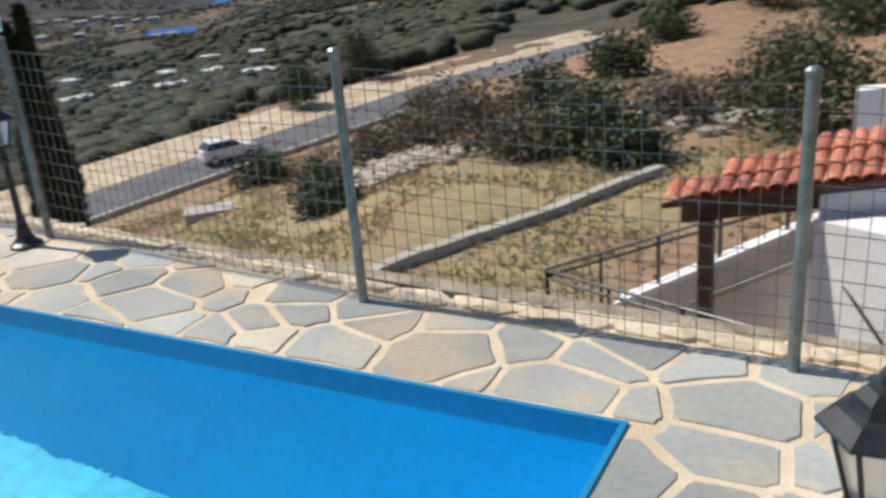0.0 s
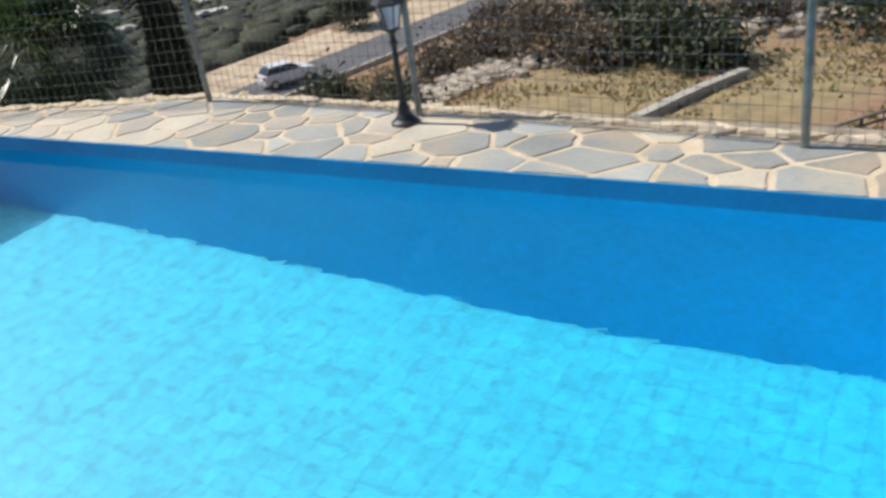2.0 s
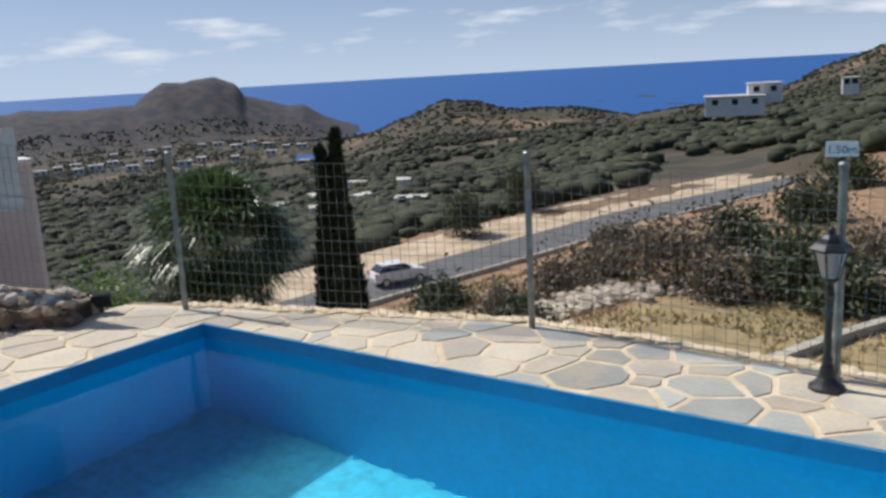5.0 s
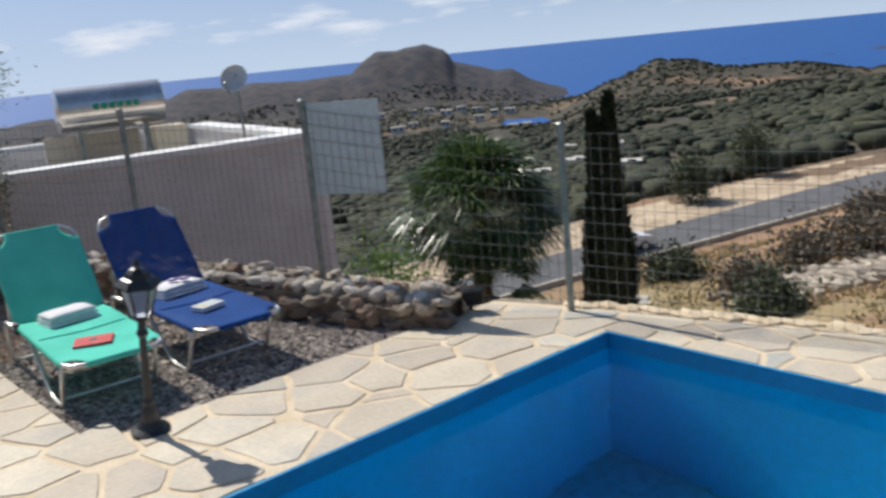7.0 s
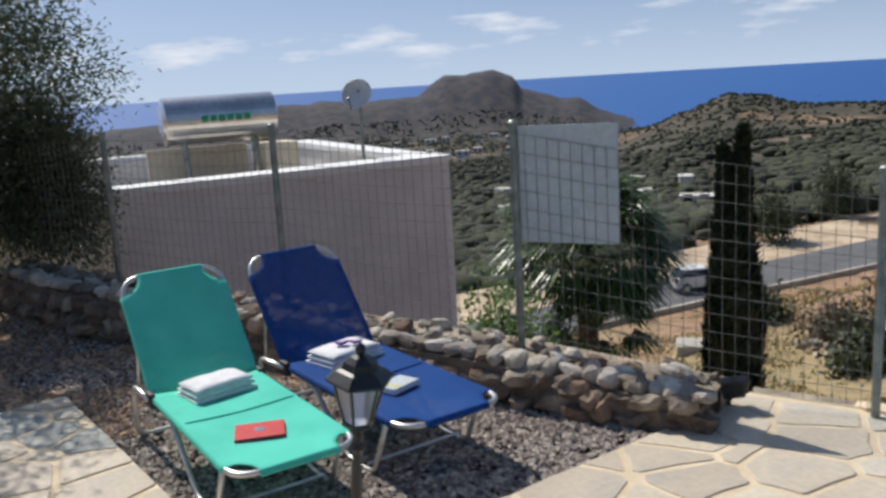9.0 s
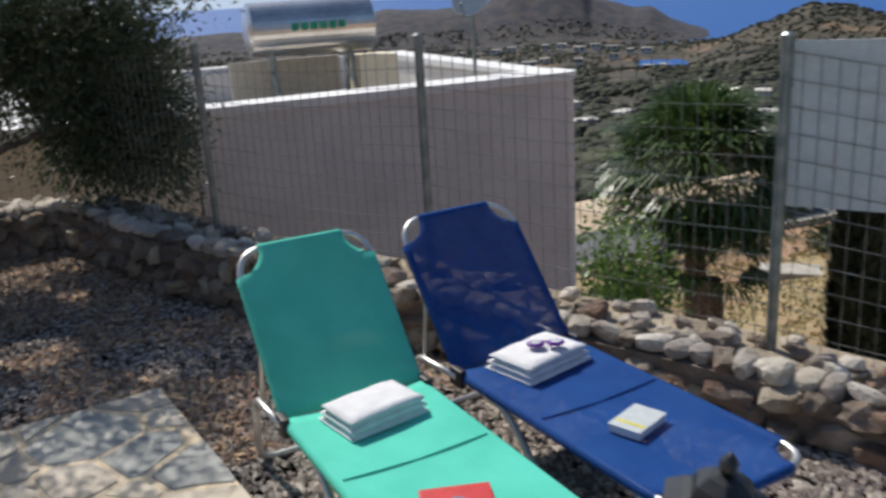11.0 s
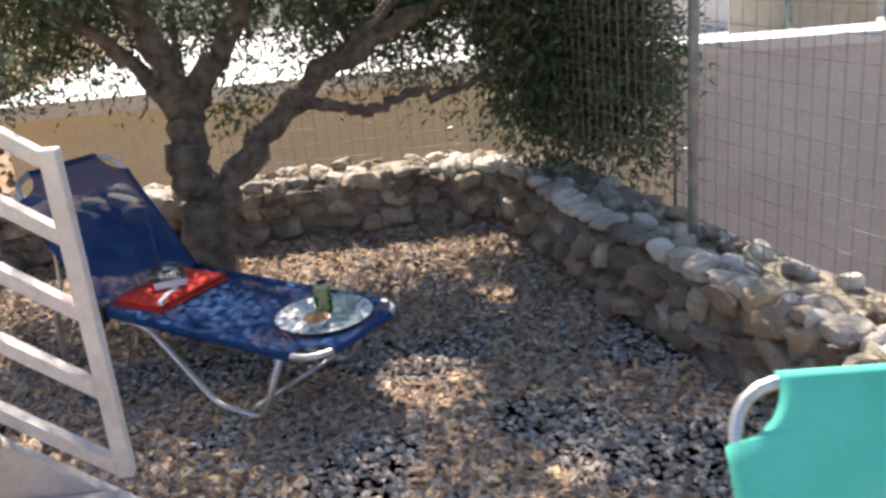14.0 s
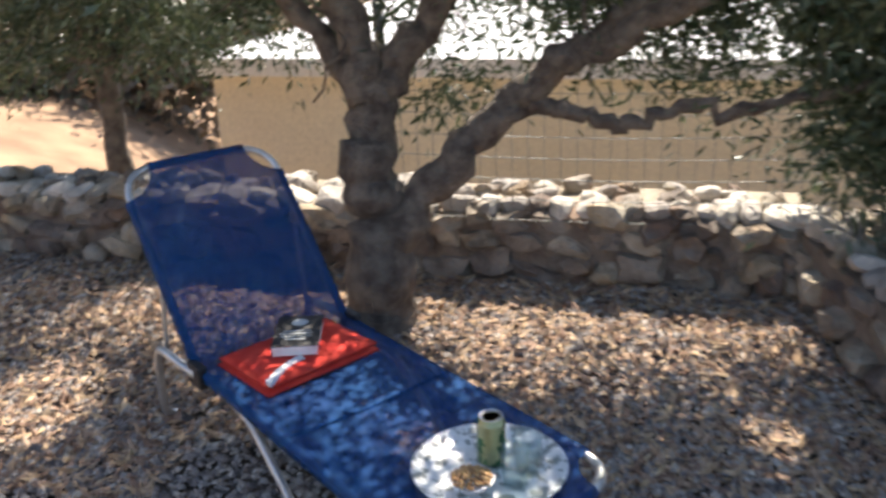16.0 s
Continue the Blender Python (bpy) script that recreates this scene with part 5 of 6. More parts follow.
# ---- road, walls, car ----
def ribbon(name, mat, line, off0, off1, dz0, dz1, label, cat, kind="structure"):
    V, F = [], []
    pts = [Vector(p) for p in line]
    fine = []
    for i in range(len(pts) - 1):
        for k in range(6):
            u = k / 6
            p0, p1, p2, p3 = pts[max(0, i - 1)], pts[i], pts[i + 1], pts[min(len(pts) - 1, i + 2)]
            fine.append(0.5 * ((2 * p1) + (p2 - p0) * u + (2 * p0 - 5 * p1 + 4 * p2 - p3) * u * u + (3 * p1 - p0 - 3 * p2 + p3) * u ** 3))
    fine.append(pts[-1])
    for i, p in enumerate(fine):
        d = (fine[min(i + 1, len(fine) - 1)] - fine[max(0, i - 1)]).normalized()
        s = Vector((-d.y, d.x, 0)).normalized()
        for o in (off0, off1):
            for dz in (dz0, dz1):
                V.append(p + s * o + Vector((0, 0, dz)))
    for i in range(len(fine) - 1):
        a, b = 4 * i, 4 * i + 4
        F += [(a + 1, b + 1, b + 3, a + 3), (a, a + 2, b + 2, b), (a, b, b + 1, a + 1), (a + 2, a + 3, b + 3, b + 2)]
    F += [(0, 1, 3, 2), (len(V) - 4, len(V) - 2, len(V) - 1, len(V) - 3)]
    return tagged(raw(name, V, F, mat), label, cat, kind=kind)


ribbon("road", M_ASPHALT, ROAD, -3.0, 3.0, -0.4, 0.03, "grey asphalt country road", "road")
M_SAND = surface("sandy_shoulder", (0.40, 0.30, 0.20), (0.60, 0.48, 0.34), scale=0.5, fine=3, rough=0.95, bump=0.3)
ribbon("road_shoulder", M_SAND, ROAD, -10.5, -3.0, -0.5, 0.01, "wide pale sandy verge along the road", "verge")
ribbon("kerb", M_CONCRETE, ROAD, 3.0, 3.3, -0.4, 0.22, "pale concrete kerb along the road", "kerb")


def car(at, rz):
    c = thing("car", "white compact hatchback parked at the roadside", "car", at=at, rz=rz)
    bm = bmesh.new()
    prof = [(-1.95, 0.35), (-2.0, 0.62), (-1.9, 0.85), (-1.55, 0.95), (-0.95, 1.02), (0.2, 1.02), (1.45, 1.02), (1.85, 0.95), (1.95, 0.6), (1.9, 0.32)]
    L = [[bm.verts.new((x, s * (0.84 if 0.5 < z < 1 else 0.8), z)) for x, z in prof] for s in (-1, 1)]
    n = len(prof)
    bm.faces.new(L[0]), bm.faces.new(L[1][::-1])
    for i in range(n):
        bm.faces.new((L[0][i], L[1][i], L[1][(i + 1) % n], L[0][(i + 1) % n]))
    part("body", bm, M_CARWHITE, c, "white painted body", bevel=0.04)
    bm = bmesh.new()
    lo = [(-0.98, 1.0), (1.62, 1.0)]
    prof = [(-1.0, 1.0), (-0.3, 1.42), (0.9, 1.46), (1.45, 1.32), (1.72, 1.0)]
    L = [[bm.verts.new((x, s * (0.78 - 0.28 * (z - 1.0)), z)) for x, z in prof] for s in (-1, 1)]
    n = len(prof)
    bm.faces.new(L[0]), bm.faces.new(L[1][::-1])
    for i in range(n):
        bm.faces.new((L[0][i], L[1][i], L[1][(i + 1) % n], L[0][(i + 1) % n]))
    part("windows", bm, M_DARKGLASS, c, "dark window glass")
    part("roof", boxed(-0.3, 1.35, -0.66, 0.66, 1.4, 1.5), M_CARWHITE, c, "white painted roof", bevel=0.03)
    for x in (-1.25, 1.25):
        for s in (-1, 1):
            w = part("wheel", tube(bmesh.new(), [(x, s * 0.62, 0.31), (x, s * 0.86, 0.31)], 0.31, 20), M_RUBBER, c, "black tyre")
            part("rim", tube(bmesh.new(), [(x, s * 0.80, 0.31), (x, s * 0.875, 0.31)], 0.2, 14), M_ALU, w, "grey wheel rim")
    for s in (-1, 1):
        part("headlight", boxed(-2.0, -1.75, s * 0.62 - 0.15, s * 0.62 + 0.15, 0.68, 0.84), M_GLASS, c, "clear headlight", bevel=0.02)
        part("tail_light", boxed(1.82, 1.96, s * 0.7 - 0.08, s * 0.7 + 0.08, 0.7, 0.98), M_RED, c, "red tail light", bevel=0.02)
        part("wing_mirror", boxed(-0.8, -0.62, s * 0.9 - 0.08, s * 0.9 + 0.08, 1.0, 1.12), M_CARWHITE, c, bevel=0.02)


car((-36.2, 46.0, -14.0), 62 + 180)
bpy.data.objects["car"].scale = (1.08, 1.08, 1.08)

# low walls that divide the plots
plot = lambda x, y: float(rough_land(np.array([x]), np.array([y]))[0][0])


def plot_wall(p0, p1, label):
    n = 14
    line = [(p0[0] + (p1[0] - p0[0]) * k / n, p0[1] + (p1[1] - p0[1]) * k / n) for k in range(n + 1)]
    return ribbon("wall_plot", M_CONCRETE, [(x, y, plot(x, y)) for x, y in line], -0.22, 0.22, -0.8, 0.35, label, "wall")


plot_wall((-7.2, 17.2), (-0.8, 32.2), "low pale concrete wall between dry plots")
pad = thing("concrete_pad", "pale concrete pad in the dry grass near the road", "concrete pad", at=(-25.0, 32.0, plot(-25.0, 32.0)), rz=40)
part("slab", boxed(-1.6, 1.6, -0.8, 0.8, -0.5, 0.22), M_CONCRETE, pad, bevel=0.03)

# ---- paving stones ----
def clip(poly, nx, ny, c):
    """The part of a convex polygon where nx * x + ny * y <= c."""
    out = []
    for i, p in enumerate(poly):
        q = poly[(i + 1) % len(poly)]
        a, b = nx * p[0] + ny * p[1] - c, nx * q[0] + ny * q[1] - c
        if a <= 0:
            out.append(p)
        if (a < 0 < b) or (b < 0 < a):
            u = a / (a - b)
            out.append((p[0] + (q[0] - p[0]) * u, p[1] + (q[1] - p[1]) * u))
    return out


def paving():
    rng = random.Random(12)
    zones = [("n", 0.0, 9.5, 0.0, 0.95), ("w", -1.0, 0.0, -6.5, 0.35), ("g", -3.6, -1.0, -6.5, -2.52), ("s", 0.0, 9.5, -6.5, -3.0), ("e", 7.28, 9.5, -3.0, 0.0)]

    def inside(x, y):
        if y > fence_y(x) + 0.08 or x > 9.5 or y < -6.5 or x < -3.6:
            return False
        if 0 < x < 7.28 and -3.0 < y < 0:
            return False
        return not (x < -1.0 and y > -2.52)

    seeds = []
    tries = 0
    while tries < 22000:
        tries += 1
        x, y = rng.uniform(-3.6, 9.5), rng.uniform(-6.5, 1.0)
        lim = (rng.choice((0.17, 0.25, 0.35, 0.42)) if tries < 1500 else 0.21) ** 2
        if inside(x, y) and all((x - a) ** 2 + (y - b) ** 2 > lim for a, b in seeds):
            seeds.append((x, y))
    heft = {p: rng.uniform(-0.032, 0.032) for p in seeds}
    root = thing("paving", "irregular grey and tan slate crazy paving with pale mortar joints", "paving", kind="structure")
    count, rest, tans = 0, ([], []), []
    order = sorted(seeds, key=lambda s: abs(s[1] + 1.5) + 0.12 * abs(s[0] - 2))
    for x, y in order:
        poly = [(x - 0.6, y - 0.6), (x + 0.6, y - 0.6), (x + 0.6, y + 0.6), (x - 0.6, y + 0.6)]
        for a, b in seeds:
            d = math.hypot(a - x, b - y)
            if 0 < d < 1.4:
                nx, ny = (a - x) / d, (b - y) / d
                poly = clip(poly, nx, ny, nx * (x + a) / 2 + ny * (y + b) / 2 + (heft[(x, y)] - heft[(a, b)]) / (2 * d) - 0.016)
                if not poly:
                    break
        g = 0.012
        if 0 <= x <= 7.28:
            poly = clip(poly, 0, -1, -0.02) if y > 0 else clip(poly, 0, 1, -3.0 - g)
        elif x < 0:
            if -3.0 < y < 0.0:
                poly = clip(poly, 1, 0, -g)
            if x < -1.0:
                poly = clip(poly, 0, 1, -2.52)
            elif y > -2.52:
                poly = clip(poly, -1, 0, 1.0)
            if poly and 0 <= max(p[0] for p in poly) and y > -3.0 and y < 0:
                poly = clip(poly, 1, 0, -g)
        elif -3.0 < y < 0:
            poly = clip(poly, -1, 0, -(7.28 + g))
        if x < 0 and (y >= 0 or y <= -3.0):
            poly = clip(poly, 1, 0, 0.25) if len(poly) > 2 else poly
            if len(poly) > 2 and max(p[0] for p in poly) > 0:
                poly = clip(poly, 0, -1, 0.0) if y >= 0 else clip(poly, 0, 1, -3.0 - g)
        if x > 7.28 and len(poly) > 2 and min(p[0] for p in poly) < 7.28:
            poly = clip(poly, 0, -1, -0.02) if y >= 0 else (clip(poly, 0, 1, -3.0 - g) if y <= -3 else poly)
        if x >= 0 and len(poly) > 2:
            m = (fence_y(x + 0.2) - fence_y(x - 0.2)) / 0.4
            poly = clip(poly, -m, 1, fence_y(x) + 0.06 - m * x)
        if x < 0 and y > -1.2 and len(poly) > 2:
            poly = clip(poly, -0.33, 1, 0.36)
        poly = clip(poly, -1, 0, 3.6) if len(poly) > 2 else poly
        if len(poly) < 3:
            continue
        area = abs(sum(poly[i][0] * poly[(i + 1) % len(poly)][1] - poly[(i + 1) % len(poly)][0] * poly[i][1] for i in range(len(poly)))) / 2
        if area < 0.006:
            continue
        cx, cy = sum(p[0] for p in poly) / len(poly), sum(p[1] for p in poly) / len(poly)
        # rounded, slightly wavering outline
        ring = []
        for i, p in enumerate(poly):
            q, o = poly[(i + 1) % len(poly)], poly[i - 1]
            ring.append((p[0] * 0.94 + o[0] * 0.06, p[1] * 0.94 + o[1] * 0.06))
            ring.append((p[0] * 0.94 + q[0] * 0.06, p[1] * 0.94 + q[1] * 0.06))
            s = rng.uniform(-0.012, 0.006)
            mx, my = (p[0] + q[0]) / 2, (p[1] + q[1]) / 2
            d = math.hypot(mx - cx, my - cy) or 1
            ring.append((mx + (mx - cx) / d * s, my + (my - cy) / d * s))
        z = rng.uniform(-0.003, 0.002)
        n = len(ring)
        V = [(a - cx, b - cy, -0.03) for a, b in ring] + [(a - cx, b - cy, z - 0.003) for a, b in ring]
        V += [((a - cx) * 0.975, (b - cy) * 0.975, z) for a, b in ring]
        F = [tuple(range(2 * n, 3 * n))]
        for i in range(n):
            j = (i + 1) % n
            F += [(i, j, n + j, n + i), (n + i, n + j, 2 * n + j, 2 * n + i)]
        if count < 298:
            ob = raw("paving_stone", V, F, M_TAN if rng.random() < float(np.interp(x, [0.5, 5.0], [0.92, 0.12])) else M_STONE, root)
            ob.location = (cx, cy, 0)
            count += 1
        else:
            k = len(rest[0])
            rest[0].extend((a + cx, b + cy, c) for a, b, c in V)
            rest[1].extend(tuple(i + k for i in f) for f in F)
            tans.extend([1 if x < 1.5 and rng.random() < 0.8 else 0] * len(F))
    if rest[0]:
        ob = raw("paving_stones", rest[0], rest[1], M_STONE, root)
        ob.data.materials.append(M_TAN)
        ob.data.polygons.foreach_set("material_index", tans)
        tagged(ob, kind="stuff")


# ---- small things on the loungers ----
def folded(name, label, cat, at, rz, w, d, h, mat, layers=3):
    t = thing(name, label, cat, at=at, rz=rz)
    for i in range(layers):
        bm = bmesh.new()
        z0 = h * i / layers
        bmesh.ops.create_grid(bm, x_segments=14, y_segments=10, size=0.5)
        rng = random.Random(i + int(at[0] * 100))
        for v in bm.verts:
            u, q = v.co.x * 2, v.co.y * 2
            e = (1 - abs(u) ** 6) * (1 - abs(q) ** 6)
            v.co = Vector((v.co.x * (w - 0.012 * i), v.co.y * (d - 0.01 * i), z0 + h / layers * (0.35 + 0.6 * e ** 0.5) + 0.004 * noise.noise(Vector((u * 3, q * 3, i * 5)))))
        geo = bmesh.ops.extrude_face_region(bm, geom=bm.faces[:])
        for v in [g for g in geo["geom"] if isinstance(g, bmesh.types.BMVert)]:
            v.co.z = z0 + 0.002
        part("fold", bm, mat, t, smooth=True)
    return t


SZ = GZ + 0.30 + 0.008
folded("folded_towel", "folded white towel on the green sun lounger", "towel", (-2.27, -2.15, SZ), 5, 0.21, 0.30, 0.07, M_TOWEL, 3)
folded("folded_towel", "folded white towel on the blue sun lounger", "towel", (-2.25, -1.48, SZ), 8, 0.23, 0.32, 0.07, M_TOWEL, 3)
tab = thing("red_tablet_case", "red tablet case lying on the green sun lounger", "tablet case", at=(-1.67, -2.22, SZ), rz=65)
part("cover", boxed(-0.10, 0.10, -0.08, 0.08, 0, 0.014), M_RED, tab, bevel=0.006)
part("emblem", lathe(bmesh.new(), [(0.022, 0.0145), (0.022, 0.0155), (0.012, 0.0157)], 18), M_STEEL, tab, "round grey emblem")
book = thing("paperback_book", "pale paperback book lying on the blue sun lounger", "book", at=(-1.69, -1.54, SZ), rz=15)
part("page_block", boxed(-0.055, 0.052, -0.08, 0.08, 0.002, 0.026), M_TOWEL, book, "page block")
part("cover", boxed(-0.057, 0.055, -0.082, 0.082, 0.0262, 0.0285), M_PANEL, book, "pale grey cover")
M_YELLOW = surface("yellow_band", (0.6, 0.55, 0.08), (0.7, 0.62, 0.12), rough=0.6, bump=0)
part("title_band", boxed(-0.05, 0.05, -0.05, -0.035, 0.0285, 0.0292), M_YELLOW, book, "yellow title band")
gog = thing("swimming_goggles", "purple swimming goggles lying on the white towel", "goggles", at=(-2.22, -1.47, SZ + 0.069), rz=60)
M_PURPLE = surface("purple_rubber", (0.12, 0.01, 0.25), (0.18, 0.02, 0.34), rough=0.4, bump=0)
for s in (-1, 1):
    bm = bmesh.new()
    tube(bm, [(s * 0.036 + 0.026 * math.cos(a), 0.017 * math.sin(a), 0.02) for a in [k * math.pi / 8 for k in range(16)]], 0.007, 8, closed=True)
    part("eyepiece", bm, M_PURPLE, gog, smooth=True)
    bm = lathe(bmesh.new(), [(0.02, 0.022), (0.019, 0.026), (0.008, 0.028)], 16, (s * 0.036, 0, 0))
    part("lens", bm, M_PANEL, gog, "pale tinted lens")
part("strap", tube(bmesh.new(), rounded([(-0.062, 0, 0.02), (-0.055, 0.03, 0.008), (-0.01, 0.02, 0.02), (0.03, 0.035, 0.008), (0.062, 0, 0.02)], 0.02), 0.004, 6), M_PURPLE, gog, "purple strap")

folded("folded_towel", "folded red towel on the shaded blue sun lounger", "towel", (-4.90, -3.92, SZ), 58, 0.27, 0.38, 0.04, M_REDTOWEL, 2)
rt = bpy.data.objects["folded_towel.002"]
bm = bmesh.new()
for k in range(8):
    u0, u1 = k / 8, (k + 1) / 8
    q = [(0.125 - 0.06 * math.sin(1.5 * u), -0.18 + 0.15 * u) for u in (u0, u1)]
    prism(bm, [(q[0][0] - 0.012, q[0][1]), (q[0][0] + 0.012, q[0][1]), (q[1][0] + 0.012, q[1][1]), (q[1][0] - 0.012, q[1][1])], 0.030, 0.0425)
part("woven_band", bm, M_TOWEL, rt, "pale woven band across the towel")
bk = thing("black_paperback", "black paperback with pale pages lying on the red towel", "book", at=(-4.93, -3.93, SZ + 0.043), rz=18)
part("page_block", boxed(-0.1, 0.1, -0.065, 0.062, 0.002, 0.03), M_TOWEL, bk, "page block")
part("cover", boxed(-0.102, 0.102, -0.067, 0.067, 0.0302, 0.0322), M_RUBBER, bk, "black printed cover")
bm = lathe(bmesh.new(), [(0.024, 0.0322), (0.024, 0.0328), (0.012, 0.0329), (0.012, 0.0323)], 20, (-0.055, 0.0, 0.0))
for k, w in enumerate((0.042, 0.05, 0.046, 0.03)):
    box(bm, 0.0 + 0.018 * k, 0.005 + 0.018 * k, -w, w * 0.9, 0.0322, 0.0328)
part("print", bm, M_PANEL, bk, "grey cover print")

TX, TY = -4.46, -3.26
tray = thing("serving_tray", "round white tray with grey floral print on the sun lounger", "tray", at=(TX, TY, SZ + 0.004))
M_TRAY = surface("printed_enamel", (0.28, 0.30, 0.27), (0.80, 0.80, 0.78), scale=38, fine=60, rough=0.3, bump=0.0, contrast=(0.42, 0.5), detail=2)
part("dish", lathe(bmesh.new(), [(0.14, 0), (0.155, 0.004), (0.175, 0.016), (0.178, 0.018), (0.173, 0.018), (0.15, 0.007), (0.01, 0.005)], 40), M_TRAY, tray, smooth=True)
bowl = thing("nut_bowl", "small white bowl heaped with peanuts", "bowl", at=(TX + 0.085, TY - 0.02, SZ + 0.012))
part("bowl", lathe(bmesh.new(), [(0.025, 0), (0.03, 0.004), (0.05, 0.028), (0.053, 0.03), (0.048, 0.028), (0.02, 0.02)], 28), M_TOWEL, bowl, "white glazed bowl", smooth=True)
M_NUT = surface("roast_nut", (0.40, 0.20, 0.07), (0.58, 0.34, 0.14), scale=60, fine=200, rough=0.5, bump=0.1, vary=0.2)
rn = random.Random(2)
V, F = [], []
for k in range(90):
    a, r = rn.uniform(0, 6.28), 0.043 * math.sqrt(rn.uniform(0, 1))
    vs, fs = lump(rn, (0.014, 0.009, 0.009), 1, 0.1)
    c = Vector((r * math.cos(a), r * math.sin(a), 0.028 + 0.012 * (1 - r / 0.043) + rn.uniform(0, 0.004)))
    q = Matrix.Rotation(rn.uniform(0, 6), 3, "Z")
    o = len(V)
    V += [q @ v + c for v in vs]
    F += [tuple(i + o for i in f) for f in fs]
tagged(raw("peanut_heap", V, F, M_NUT, bowl, smooth=True), kind="stuff")
can = thing("drink_can", "green drink can standing on the tray", "can", at=(TX - 0.03, TY + 0.0, SZ + 0.01))
M_CAN = surface("green_can_print", (0.01, 0.10, 0.035), (0.38, 0.40, 0.22), scale=22, fine=60, rough=0.3, metal=0.6, bump=0, contrast=(0.45, 0.5))
part("body", lathe(bmesh.new(), [(0.024, 0), (0.033, 0.008), (0.033, 0.105), (0.027, 0.118)], 28), M_CAN, can, "green printed can side", smooth=False)
part("lid", lathe(bmesh.new(), [(0.027, 0.118), (0.028, 0.121), (0.025, 0.1195), (0.02, 0.118)], 28), M_ALU, can, "silver can lid")
for dx, dy in ((-0.01, 0.085), (0.05, 0.07)):
    gl = thing("drinking_glass", "clear empty tumbler standing on the tray", "glass", "tumblers on the tray", at=(TX + dx, TY + dy, SZ + 0.01))
    part("glass", lathe(bmesh.new(), [(0.026, 0), (0.034, 0.095), (0.0318, 0.095), (0.0245, 0.006), (0.002, 0.006)], 28), M_GLASS, gl, smooth=True)

# dark floodlight stub by the wall's end
fl = thing("floodlight", "small black floodlight on a stake beside the stone wall", "lamp", at=(-0.98, -0.12, 0), rz=-30)
part("housing", boxed(-0.02, 0.02, -0.07, 0.07, 0.05, 0.17), M_BLACK, fl, bevel=0.006)
part("stake", tube(bmesh.new(), [(0.02, 0, -0.04), (0.0, 0, 0.07)], 0.01, 6), M_BLACK, fl)
fl.rotation_euler[1] = radians(28)

drain = thing("drain_block", "small round concrete block with a red-brown lid on the gravel", "drain", at=(-3.34, -1.68, GZ))
part("block", lathe(bmesh.new(), [(0.13, 0), (0.13, 0.09), (0.12, 0.1)], 20), M_CONCRETE, drain)
part("lid", lathe(bmesh.new(), [(0.10, 0.101), (0.10, 0.115), (0.09, 0.12)], 20), M_TILE, drain, "red-brown lid")

# flat slab stone by the stairs
slab_s = tagged(part("stone_slab", prism(bmesh.new(), [(-3.45, -3.78), (-3.40, -3.60), (-3.52, -3.55), (-3.68, -3.56), (-3.66, -3.78)], -0.04, 0.008), M_STONE), "loose grey slate slab on the gravel beside the stairs", "stone slab")


# ---- loose gravel and leaf litter ----
def scatter(name, mat, label, seed, count, size, leafy_bits, area):
    """Pebbles of eight worn faces, or curled dry leaves, strewn over the yard."""
    rng = random.Random(seed)
    V, F = [], []
    n = 0
    while n < count:
        x, y = rng.uniform(-6.15, -1.0), rng.uniform(-6.3, -0.6)
        if not area(x, y):
            continue
        n += 1
        s, a = size * rng.uniform(0.5, 1.5) ** 1.3 * (1.3 if x > -2.6 and not leafy_bits else 1.0), rng.uniform(0, 6.28)
        c, q = math.cos(a), math.sin(a)
        o, z = len(V), gravel_z(x) + rng.uniform(0, 0.008)
        if leafy_bits:
            t, k = rng.uniform(-0.5, 0.9) * s, rng.uniform(-0.3, 0.7) * s
            pts = [(-s, 0, 0.002), (0, -s * 0.32, k * 0.4), (s, 0, max(t, 0.0)), (0, s * 0.32, 0.003)]
            F.append((o, o + 1, o + 2, o + 3))
        else:
            j = [rng.uniform(0.6, 1.2) for _ in range(6)]
            pts = [(s * 0.7 * j[0], 0, 0), (0, s * 0.5 * j[1], 0.1 * s), (-s * 0.7 * j[2], 0, 0), (0, -s * 0.5 * j[3], 0.1 * s), (0.15 * s, 0.1 * s, s * 0.42 * j[4]), (0, 0, -s * 0.4)]
            F += [(o + b, o + (b + 1) % 4, o + 4) for b in range(4)] + [(o + (b + 1) % 4, o + b, o + 5) for b in range(4)]
        V += [(x + u * c - v * q, y + u * q + v * c, z + w) for u, v, w in pts]
    ob = raw(name, V, F, mat)
    return tagged(ob, label, "gravel", kind="stuff")


def yard(x, y):
    if x > -3.6 and y < -2.54:
        return False
    front = float(np.interp(x, [-6.25, -4.8, -3.45, -1.9, -0.85], [-2.50, -2.05, -1.45, -0.86, -0.50]))
    return y < front - 0.02


scatter("gravel", M_PEBBLE, "loose brown and grey gravel in the yard", 1, 62000, 0.021, False, yard)
scatter("leaf_litter", M_LITTER, "dry fallen olive leaves on the gravel", 2, 36000, 0.026, True, lambda x, y: yard(x, y) and (x < -4.9 or (x < -2.8 and noise.noise(Vector((x * 2.2, y * 2.2, 0.0))) > -0.05)))


